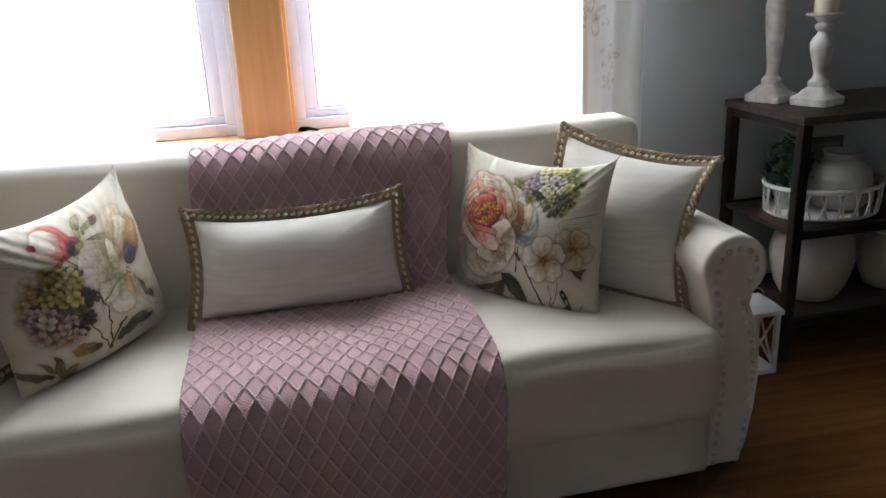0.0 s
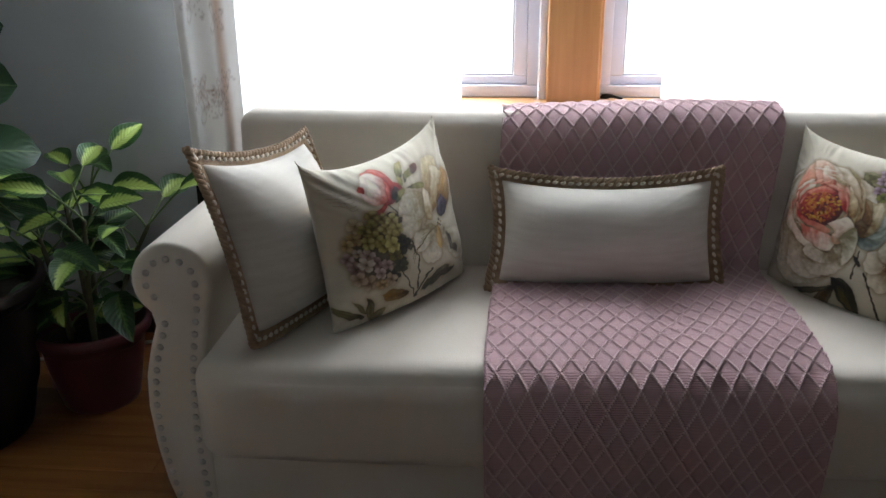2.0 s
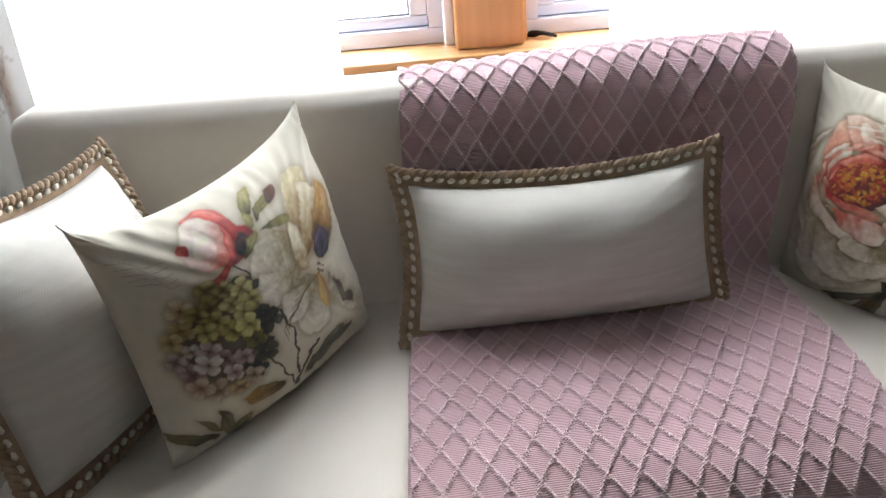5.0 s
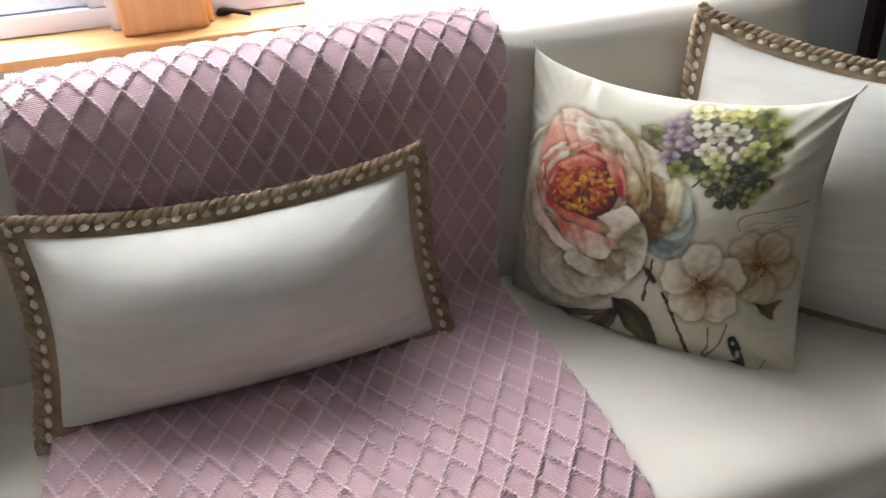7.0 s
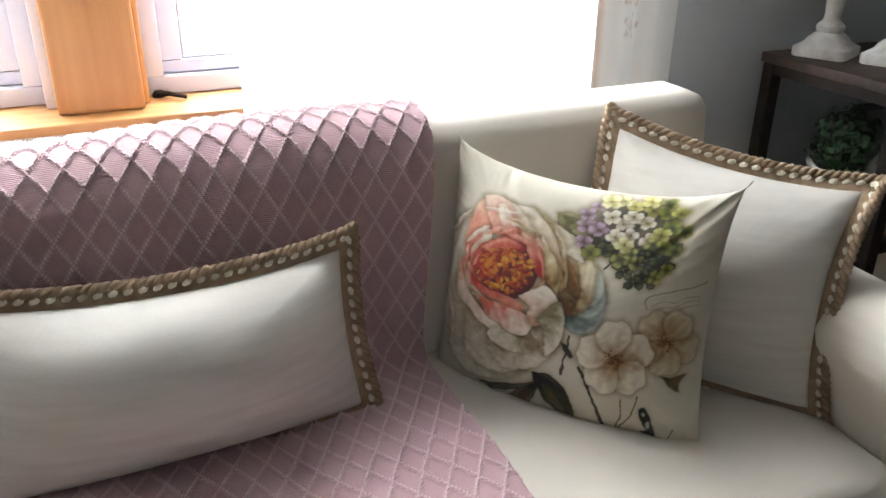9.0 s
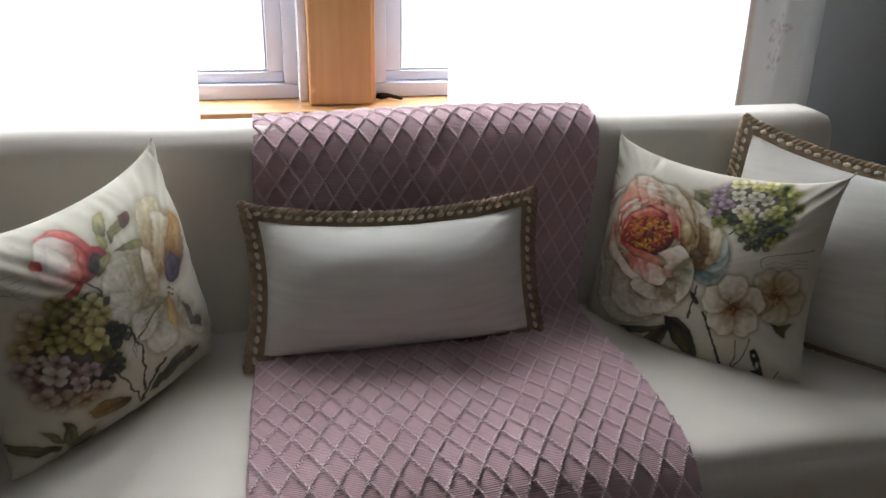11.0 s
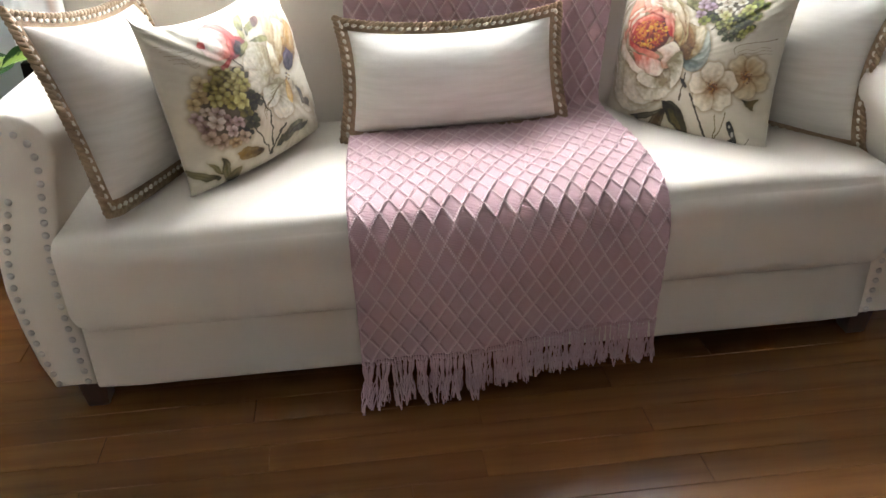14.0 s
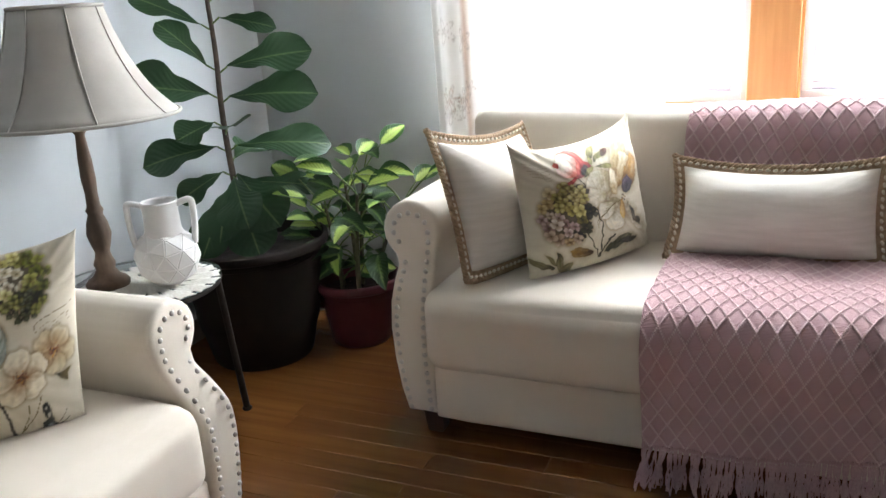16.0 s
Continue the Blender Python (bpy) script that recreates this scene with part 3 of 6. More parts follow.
def sofa():
    s = thing("sofa", (CX, 0.0, 0.0), "cream linen sofa with scroll arms and nail heads", "sofa")

    def seat_warp(u, p):
        puff = (1 - u.x ** 4) * (1 - abs(u.y) ** 9)
        if u.z > 0:
            p.z += 0.016 * puff * u.z
            p.z += 0.014 * max(0.0, u.y) * u.z
        if u.y < 0:
            p.y -= 0.020 * (1 - u.z ** 2) * (1 - u.x ** 6) + 0.020 * max(0.0, u.z) * (1 - u.x ** 8) + 0.034 * min(1.0, max(0.0, (0.35 - u.x) / 0.9)) * (0.5 + 0.5 * u.z) * (1 - u.x ** 8)
        p.z += soft_noise(p, 4, 0.004)
        return p
    part("seat_cushion", cushion_box(CX - 0.955, CX + 0.955, -0.498, 0.16, 0.228, 0.480, 0.058, 26, seat_warp), M_LINEN, s, smooth=180)

    def base_warp(u, p):
        p.y += soft_noise(p, 5, 0.002)
        return p
    part("base", cushion_box(CX - 0.945, CX + 0.945, -0.450, 0.30, 0.054, 0.240, 0.018, 10, base_warp), M_LINEN, s, smooth=180)

    def back_warp(u, p):
        f = (p.z - 0.40) / 0.5
        p.y += 0.045 * f - 0.012 * max(0.0, -u.y) * (1 - u.x ** 4) * (1 - u.z ** 2)
        p.z += soft_noise(Vector((p.x, 0, 3)), 2.2, 0.006) * max(0.0, u.z)
        p.y += soft_noise(p, 3.5, 0.005)
        return p
    back = part("backrest", cushion_box(CX - 0.995, CX + 0.995, 0.052, 0.205, 0.36, 0.905, 0.046, 26, back_warp), M_LINEN, s, smooth=180)
    bm = bmesh.new()
    pts = [(CX - 0.965 + 1.93 * k / 60, 0.1160 + 0.003 * noise.noise(Vector((k * 0.25, 0, 0))), 0.882 + 0.006 * noise.noise(Vector((k * 0.12, 4, 0)))) for k in range(61)]
    tube(bm, pts, 0.0028, 6)
    part("seam", bm, M_LINEN, back, smooth=180)
    for side in (-1, 1):
        scroll_arm(s, side, CX, -0.445, 0.30, None, 0.96 if side > 0 else 1.0)
        for y in (-0.408, 0.25):
            tapered_leg(s, CX + side * 0.955, y, 0.072)
    return s


sofa()


# the throw: a knitted blanket over back, seat and front, with raised diamonds
def throw():
    t = thing("throw_blanket", (0.09, -0.1, 0.49), "mauve diamond-knit throw with fringe draped over the sofa", "blanket")
    line = smooth_line([(0, 0.278, 0.66), (0, 0.277, 0.86), (0, 0.252, 0.908), (0, 0.178, 0.921), (0, 0.108, 0.908), (0, 0.068, 0.85), (0, 0.054, 0.77), (0, 0.044, 0.68),
                        (0, 0.036, 0.56), (0, 0.018, 0.513), (0, -0.05, 0.513), (0, -0.22, 0.515), (0, -0.425, 0.515), (0, -0.518, 0.497), (0, -0.560, 0.436),
                        (0, -0.558, 0.34), (0, -0.532, 0.22), (0, -0.520, 0.155)], 3)
    run = [0.0]
    for a, b in zip(line, line[1:]):
        run.append(run[-1] + (b - a).length)
    total = run[-1]
    step = 0.0021
    nj, width = int(total / step), 0.73
    ni = int(width / step)
    px, py, k = 0.0462, 0.0715, 0
    bm = bmesh.new()
    uvl = bm.loops.layers.uv.new("cloth")
    ink = bm.verts.layers.float_color.new("cord")
    grid, where = [], {}
    for j in range(nj + 1):
        s = total * j / nj
        while k < len(run) - 2 and run[k + 1] < s:
            k += 1
        f = (s - run[k]) / max(1e-9, run[k + 1] - run[k])
        c = line[k].lerp(line[k + 1], min(1, f))
        a, b = line[max(0, k - 2)], line[min(len(line) - 1, k + 3)]
        tan = (b - a).normalized()
        nrm = Vector((1, 0, 0)).cross(tan)
        if nrm.z < 0 and abs(nrm.z) > abs(nrm.y):
            nrm = -nrm
        if abs(nrm.y) >= abs(nrm.z):
            nrm = nrm if (nrm.y < 0) == (c.y < 0.19) else -nrm
        down = max(0.0, (s - (total - 0.36)) / 0.36)
        seat = math.exp(-((c.y + 0.17) / 0.16) ** 2) if c.z < 0.53 else 0.0
        row = []
        for i in range(ni + 1):
            u = i / ni
            x = u * width
            # the diamonds: ridges where either family of slanting lines passes
            wob = 0.05 * noise.noise(Vector((x * 9, s * 7, 2)))
            pa, pb = x / px + s / py + wob, x / px - s / py + wob
            da, db = abs(pa - round(pa)), abs(pb - round(pb))
            knot_a = 0.56 + 0.44 * math.cos(2 * math.pi * 7 * pb)
            knot_b = 0.56 + 0.44 * math.cos(2 * math.pi * 7 * pa)
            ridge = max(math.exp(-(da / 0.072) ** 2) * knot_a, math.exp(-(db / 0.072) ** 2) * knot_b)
            h = 0.0076 * ridge
            # slack folds
            fold = 0.006 * noise.noise(Vector((x * 5, s * 4, 5)))
            dip = -0.012 * seat * math.exp(-((u - 0.60) / 0.10) ** 2) + 0.010 * seat * math.exp(-((u - 0.42) / 0.14) ** 2)
            p = c + nrm * (h + 0.004 + max(-0.003, fold) + dip)
            left = -0.252 + 0.004 * math.sin(s * 5) - 0.024 * min(1.0, max(0.0, (s / total - 0.45) / 0.3))
            right = 0.464 - 0.040 * min(1.0, max(0.0, (s - 0.42) / 0.35)) + 0.004 * math.sin(s * 7)
            x_at = left + (right - left) * u
            p.z -= 0.016 * max(0.0, 0.6 - u) / 0.6 * min(1.0, max(0.0, (c.z - 0.80) / 0.1))
            p.x = x_at + 0.003 * noise.noise(Vector((s * 8, u * 3, 9)))
            p.z -= down * (0.045 * (1 - u) - 0.012 * u)
            p.y += down * 0.012 * math.sin(u * 9 + 1)
            ahead = min(1.0, max(0.0, (-0.36 - c.y) / 0.14))
            p.y -= ahead * (0.022 - 0.044 * u) * min(1.0, max(0.35, (c.z - 0.1) / 0.3))
            if min(i, ni - i) < 2:
                p -= nrm * 0.008
            v = bm.verts.new(p)
            # ridge height sets how much of that painted light a point gets
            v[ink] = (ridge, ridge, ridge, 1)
            where[v] = (x, s)
            row.append(v)
        grid.append(row)
    for r0, r1 in zip(grid, grid[1:]):
        for i in range(ni):
            fc = bm.faces.new((r0[i], r0[i + 1], r1[i + 1], r1[i]))
            for lp in fc.loops:
                lp[uvl].uv = where[lp.vert]
    ends = [grid[-1][i].co.copy() for i in range(ni + 1)]
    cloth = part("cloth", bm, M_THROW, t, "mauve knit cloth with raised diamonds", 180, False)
    # the fringe: knotted tassels of several yarns
    shapes = []
    for q in range(6):
        rng = random.Random(40 + q)
        bm = bmesh.new()
        lathe(bm, [(0.002, -0.010), (0.0038, -0.007), (0.0040, -0.002), (0.0025, 0.004)], 0, 0, 8)
        for _ in range(8):
            a, out, ln = rng.uniform(0, 6.28), rng.uniform(0.002, 0.011), rng.uniform(0.076, 0.110)
            pts = [(0.001 * math.cos(a), 0.001 * math.sin(a), -0.008)]
            for m in range(1, 6):
                f = m / 5
                pts.append((out * math.cos(a) * f + 0.003 * math.sin(m * 2.1 + a), 0.5 * out * math.sin(a) * f + 0.002 * math.cos(m * 1.7 + a), -0.008 - ln * f))
            tube(bm, smooth_line(pts, 1), 0.0015, 5)
        shapes.append(mesh_of("tassel", bm, M_TASSEL, 180))
    rng = random.Random(7)
    for n in range(112):
        e = ends[int((n + 0.5) / 112 * ni)]
        size = rng.uniform(0.9, 1.05)
        lift = math.degrees(math.acos(min(1.0, max(0.3, (e.z - 0.006) / (0.124 * size)))))
        piece("tassel", shapes[n % 6], t, pose(e.x, e.y + rng.uniform(-0.003, 0.003), e.z + 0.004) @ pose(0, 0, 0, -min(60, 0.85 * lift + rng.uniform(0, 5)), rng.uniform(-5, 5), rng.uniform(-40, 40)) @ Matrix.Scale(size, 4))


throw()


# ---- cushions ----
def cloth_patch(corners, sag, ear=0.5):
    """Place of (u, v) on a cushion laid between its corners TL, TR, BR, BL, whose edges are drawn in by sag (top, right, bottom, left)."""
    tl, tr, br, bl = [Vector(c) for c in corners]
    across, up = (tr - tl + br - bl).normalized(), (tl - bl + tr - br).normalized()
    face = across.cross(up).normalized()
    st, sr, sb, sl = sag

    def at(u, v):
        cu, cv = max(0.0, 4 * u * (1 - u)) ** ear, max(0.0, 4 * v * (1 - v)) ** ear
        p = bl.lerp(br, u).lerp(tl.lerp(tr, u), v)
        p = p + up * (sb * cu * (1 - v) - st * cu * v) + across * (sl * cv * (1 - u) - sr * cv * u)
        return p
    return at, face, up, across


def cushion(corners, sag, thick, n, paint=None, seed=0, crease=0.004, place=None):
    """The stuffed body: front and back sheets that meet in a seam."""
    at, face, up, across = cloth_patch(corners, sag, 0.55)
    heart = at(0.5, 0.5)
    at = place or at
    bm = bmesh.new()
    lay = bm.verts.layers.float_color.new("print") if paint is not None else None
    front, back = [], []
    for j in range(n + 1):
        fr, bk = [], []
        for i in range(n + 1):
            u, v = i / n, j / n
            p = at(u, v)
            a, b = max(0.0, 4 * u * (1 - u)), max(0.0, 4 * v * (1 - v))
            h = (a ** 0.56) * (b ** 0.56)
            if place is None:
                p = p.lerp(heart, 0.006 * math.exp(-(min(math.hypot(u - c, v - d) for c in (0, 1) for d in (0, 1)) / 0.045) ** 2))
            edge = min(u, 1 - u, v, 1 - v)
            # puckers that run in from the seam, and soft hollows
            along = u if min(v, 1 - v) < min(u, 1 - u) else v
            pucker = 0.55 * crease * math.exp(-edge / 0.06) * (1 - math.exp(-edge / 0.008)) * noise.noise(Vector((along * 17 + 3 * noise.noise(Vector((along * 5, seed, 1))), seed, 0)))
            corner = min(math.hypot(u - c, v - d) for c in (0, 1) for d in (0, 1))
            pull = 1.15 * crease * math.exp(-corner / 0.17) * (1 - math.exp(-corner / 0.03)) * noise.noise(Vector((11 * math.atan2(v - 0.5, u - 0.5), seed, corner * 2)))
            soft = crease * 1.4 * noise.noise(Vector((u * 3.2, v * 3.2, seed * 3.1))) * min(1.0, edge / 0.1)
            q = p + face * (thick * 0.5 * h + pucker + pull + soft)
            v1 = bm.verts.new(q)
            if lay is not None:
                v1[lay] = (*[float(c) for c in paint[j, i]], 1)
            fr.append(v1)
            if i in (0, n) or j in (0, n):
                bk.append(v1)
            else:
                v2 = bm.verts.new(p - face * (thick * 0.42 * h))
                if lay is not None:
                    v2[lay] = (0.62, 0.58, 0.50, 1)
                bk.append(v2)
        front.append(fr)
        back.append(bk)
    for rows, flip in ((front, False), (back, True)):
        for r0, r1 in zip(rows, rows[1:]):
            for i in range(n):
                f = (r0[i], r0[i + 1], r1[i + 1], r1[i])
                bm.faces.new(f[::-1] if flip else f)
    return bm


def middle(corners):
    c = [sum(p[k] for p in corners) / 4 for k in range(3)]
    return (c[0], c[1], min(p[2] for p in corners))


def trimmed_cushion(corners, sag, thick, label, seed, band=0.024, lift=0.0):
    """A white cushion with a flat braided jute border."""
    th = thing("throw_pillow", middle(corners), label, "pillow", "trimmed pillows")
    flat, face, up, across = cloth_patch(corners, sag, 0.66)
    core = flat(0.5, 0.5)

    def at(u, v):
        # one side may be propped forward by what it leans on
        near = min(math.hypot(u - c, v - d) for c in (0, 1) for d in (0, 1))
        p = flat(u, v).lerp(core, 0.035 * math.exp(-(near / 0.07) ** 2))
        return p + face * lift * max(0.0, 4 * v * (1 - v)) * u ** 3
    tl, tr, br, bl = [Vector(c) for c in corners]
    wide, tall = ((tr - tl).length + (br - bl).length) / 2, ((tl - bl).length + (tr - br).length) / 2
    mu, mv = band / wide, band / tall

    def inner(u, v):
        return at(mu + u * (1 - 2 * mu), mv + v * (1 - 2 * mv))
    part("cover", cushion(corners, sag, thick, 80, None, seed, 0.0032, inner), M_WHITE, th, smooth=180)
    # once round the edge
    ring = []
    m = 60
    for k in range(m):
        ring.append((k / m, 1.0))
    for k in range(m):
        ring.append((1.0, 1 - k / m))
    for k in range(m):
        ring.append((1 - k / m, 0.0))
    for k in range(m):
        ring.append((0.0, k / m))
    bm = bmesh.new()
    rings = []
    for u, v in ring:
        o, i_ = at(u, v), inner(u, v)
        w = noise.noise(Vector((u * 6, v * 6, seed))) * 0.004
        o = o + face * w
        i_ = i_ + (i_ - o).normalized() * 0.006
        mid = (o + i_) / 2
        rings.append([o, mid + face * 0.0065, i_ + face * 0.005, i_ - face * 0.004, mid - face * 0.004])
    rings.append(rings[0])
    loft(bm, rings, True, False)
    bmesh.ops.remove_doubles(bm, verts=bm.verts, dist=1e-6)
    part("border", bm, M_JUTE, th, "braided brown jute border", 60)
    edge = [at(u, v) for u, v in ring]
    centre = [(at(u, v) * 0.56 + inner(u, v) * 0.44) + face * 0.0072 for u, v in ring]

    def walk_along(pts, gap):
        out, need, run = [], 0.0, 0.0
        loop = pts + [pts[0]]
        for a, b in zip(loop, loop[1:]):
            d = (b - a).length
            while need < run + d and d > 0:
                out.append((a.lerp(b, (need - run) / d), (b - a).normalized()))
                need += gap
            run += d
        return out
    bm = bmesh.new()
    spots = walk_along(edge, 0.0036)
    for phase in (0.0, math.pi):
        pts = []
        for n, (p, d) in enumerate(spots):
            a = phase + n * 0.0036 / 0.024 * 2 * math.pi
            side = face.cross(d)
            pts.append(p + face * (0.0035 + 0.0045 * math.cos(a)) + side * 0.0045 * math.sin(a))
        tube(bm, pts + pts[:1], 0.0052, 5)
    part("braid", bm, M_JUTE, th, smooth=180)
    bm = bmesh.new()
    for p, d in walk_along(centre, 0.0195):
        side = face.cross(d)
        m4 = Matrix(((d.x, side.x, face.x), (d.y, side.y, face.y), (d.z, side.z, face.z))).to_4x4()
        m4.translation = p
        bmesh.ops.create_icosphere(bm, subdivisions=1, radius=1.0, matrix=m4 @ pose(0, 0, 0, 0, 0, 22) @ Matrix.Diagonal((0.0082, 0.0052, 0.0038, 1)))
    st = part("stitching", bm, M_CORD, th, "cream cord stitches", 180)
    st["kind"] = "stuff"
    return th


def cloud(n, cells, seed):
    """Soft noise between -1 and 1 on a square sheet."""
    r = np.random.RandomState(seed)
    g = r.rand(cells + 2, cells + 2) * 2 - 1
    t = np.linspace(0, cells, n + 1)
    i = np.minimum(t.astype(int), cells - 1)
    f = t - i
    f = f * f * (3 - 2 * f)
    rows = g[i] * (1 - f)[:, None] + g[i + 1] * f[:, None]
    return rows[:, i] * (1 - f)[None] + rows[:, i + 1] * f[None]


PN = 300
BRUSH = [cloud(PN, c, 60 + c) for c in (12, 28, 62, 120)]


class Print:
    """A sheet of cotton with a watercolour print, drawn in camera pixels and laid on the cloth by fitted polynomials.
    """

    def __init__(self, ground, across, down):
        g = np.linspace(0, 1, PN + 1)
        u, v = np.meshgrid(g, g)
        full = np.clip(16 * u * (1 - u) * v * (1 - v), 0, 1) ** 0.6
        # across and down hold coefficients fitted to one camera view of the pillow
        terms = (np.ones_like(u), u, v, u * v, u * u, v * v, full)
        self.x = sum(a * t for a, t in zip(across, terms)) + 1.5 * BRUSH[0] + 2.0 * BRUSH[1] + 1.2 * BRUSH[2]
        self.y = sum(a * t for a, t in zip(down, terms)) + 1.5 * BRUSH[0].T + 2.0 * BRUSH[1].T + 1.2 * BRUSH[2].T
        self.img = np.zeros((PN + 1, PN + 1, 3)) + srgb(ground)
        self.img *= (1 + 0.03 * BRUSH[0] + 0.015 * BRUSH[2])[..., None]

    def window(self, x0, x1, y0, y1, edge):
        hit = (self.x > x0 - edge) & (self.x < x1 + edge) & (self.y > y0 - edge) & (self.y < y1 + edge)
        rows, cols = np.where(hit.any(axis=1))[0], np.where(hit.any(axis=0))[0]
        if len(rows) == 0:
            return None
        return slice(rows[0], rows[-1] + 1), slice(cols[0], cols[-1] + 1)

    def petal(self, pts, start, end, dark, light, shade=0.5, rim=0.20, alpha=0.97, vein=0.09, round_=2):
        """A closed shape that turns from dark at start to light at end: brushed streaks, an inked rim, a soft shade cast round it."""
        line = smooth_line([(x, y, 0) for x, y in list(pts) + [pts[0]]], round_)
        px, py = [p.x for p in line], [p.y for p in line]
        w = self.window(min(px), max(px), min(py), max(py), 12)
        if w is None:
            return
        x, y, img = self.x[w], self.y[w], self.img[w]
        near = np.full(x.shape, 1e9)
        inside = np.zeros(x.shape, bool)
        for (ax, ay), (bx, by) in zip(zip(px, py), zip(px[1:] + px[:1], py[1:] + py[:1])):
            dx, dy = bx - ax, by - ay
            q = np.clip(((x - ax) * dx + (y - ay) * dy) / max(1e-9, dx * dx + dy * dy), 0, 1)
            near = np.minimum(near, np.hypot(x - ax - q * dx, y - ay - q * dy))
            if ay != by:
                inside ^= ((ay > y) != (by > y)) & (x < dx * (y - ay) / dy + ax)
        d = np.where(inside, near, -near)
        cover = np.clip(0.5 + d / 2.0, 0, 1) * alpha
        cast = np.clip(1 + d / 14.0, 0, 1) ** 2 * 0.8 * shade * (1 - np.clip(0.5 + d / 2.0, 0, 1))
        img *= 1 - cast[..., None] * (1 - srgb("a88f60"))
        gx, gy = end[0] - start[0], end[1] - start[1]
        ln2 = gx * gx + gy * gy
        k = ((x - start[0]) * gx + (y - start[1]) * gy) / ln2
        side = (-(x - start[0]) * gy + (y - start[1]) * gx) / ln2
        k = np.clip(k + 0.20 * BRUSH[1][w] + 0.12 * BRUSH[2][w], 0, 1) ** 0.72
        streak = 1 + vein * (0.55 * np.sin(side / (0.35 + np.clip(k, 0, 1)) * 17 + 3 * BRUSH[1][w]) + 0.6 * BRUSH[2][w] + 0.45 * BRUSH[3][w])
        col = (srgb(dark) * (1 - k[..., None]) + srgb(light) * k[..., None]) * streak[..., None]
        # a turned-up pale lip inside a broken ink line
        lip = np.exp(-((d - 5.0) / 3.2) ** 2) * 0.30 * np.clip(0.5 + BRUSH[0][w], 0, 1) * k
        col = col + (srgb("f6f1e6") - col) * lip[..., None]
        ink = np.exp(-(d / 1.7) ** 2) * rim * np.clip(0.65 + 0.9 * BRUSH[0][w], 0, 1)
        col = col * (1 - ink[..., None] * (1 - srgb("7b6444")))
        img[:] = img * (1 - cover[..., None]) + np.clip(col, 0, 0.95) * cover[..., None]

    def blot(self, cx, cy, rx, ry, angle, colour, alpha=0.85, soft=0.5):
        w = self.window(cx - max(rx, ry), cx + max(rx, ry), cy - max(rx, ry), cy + max(rx, ry), 2)
        if w is None:
            return
        a = math.radians(angle)
        x, y = self.x[w] - cx, self.y[w] - cy
        d = np.sqrt(((x * math.cos(a) + y * math.sin(a)) / rx) ** 2 + ((-x * math.sin(a) + y * math.cos(a)) / ry) ** 2)
        m = (np.clip((1 - d) / soft, 0, 1) * alpha)[..., None]
        self.img[w] = self.img[w] * (1 - m) + srgb(colour) * m

    def stem(self, points, width, colour, alpha=0.9):
        pts = smooth_line([(x, y, 0) for x, y in points], 2)
        for a, b in zip(pts, pts[1:]):
            w = self.window(min(a.x, b.x), max(a.x, b.x), min(a.y, b.y), max(a.y, b.y), width + 2)
            if w is None:
                continue
            ab = (b.x - a.x, b.y - a.y)
            k = np.clip(((self.x[w] - a.x) * ab[0] + (self.y[w] - a.y) * ab[1]) / max(1e-9, ab[0] ** 2 + ab[1] ** 2), 0, 1)
            d = np.hypot(self.x[w] - a.x - k * ab[0], self.y[w] - a.y - k * ab[1])
            m = (np.clip((width - d) / (0.6 * width), 0, 1) * alpha)[..., None]
            self.img[w] = self.img[w] * (1 - m) + srgb(colour) * m

    def open_bloom(self, cx, cy, r, turn, count, dark, light, squash=0.9, shade=0.5, width=0.62):
        """A flat open flower of round petals."""
        for k in range(count):
            a = math.radians(turn + 360 * k / count)
            ca, sa = math.cos(a), math.sin(a)
            pts = [(cx + r * (s * ca - t * sa), cy + squash * r * (s * sa + t * ca)) for s, t in
                   ((0.05, 0.0), (0.35, -0.9 * width), (0.75, -width), (1.05, -0.55 * width), (0.98, 0.05), (1.06, 0.5 * width), (0.75, width), (0.35, 0.9 * width))]
            self.petal(pts, (cx, cy), (cx + 0.8 * r * ca, cy + 0.8 * squash * r * sa), dark, light, shade)

    def florets(self, cx, cy, rx, ry, seed, tones, size):
        """A hydrangea head: many four-petalled florets over dark gaps."""
        rng = random.Random(seed)
        self.blot(cx, cy, rx * 0.95, ry * 0.95, 0, "5b5440", 0.75, 0.3)
        spots = []
        for _ in range(620):
            a, r = rng.uniform(0, 6.283), math.sqrt(rng.random())
            p = (cx + rx * r * math.cos(a), cy + ry * r * math.sin(a))
            if all(math.hypot(p[0] - q[0], p[1] - q[1]) > size * 1.25 for q in spots):
                spots.append(p)
        for x, y in spots:
            c1, c2 = tones((x - cx) / rx, (y - cy) / ry, rng)
            self.open_bloom(x, y, size * rng.uniform(0.9, 1.15), rng.uniform(0, 90), 4, c1, c2, rng.uniform(0.7, 1.0), 0.45, 0.5)
            self.blot(x, y, size * 0.14, size * 0.12, 0, "79713f", 0.8)


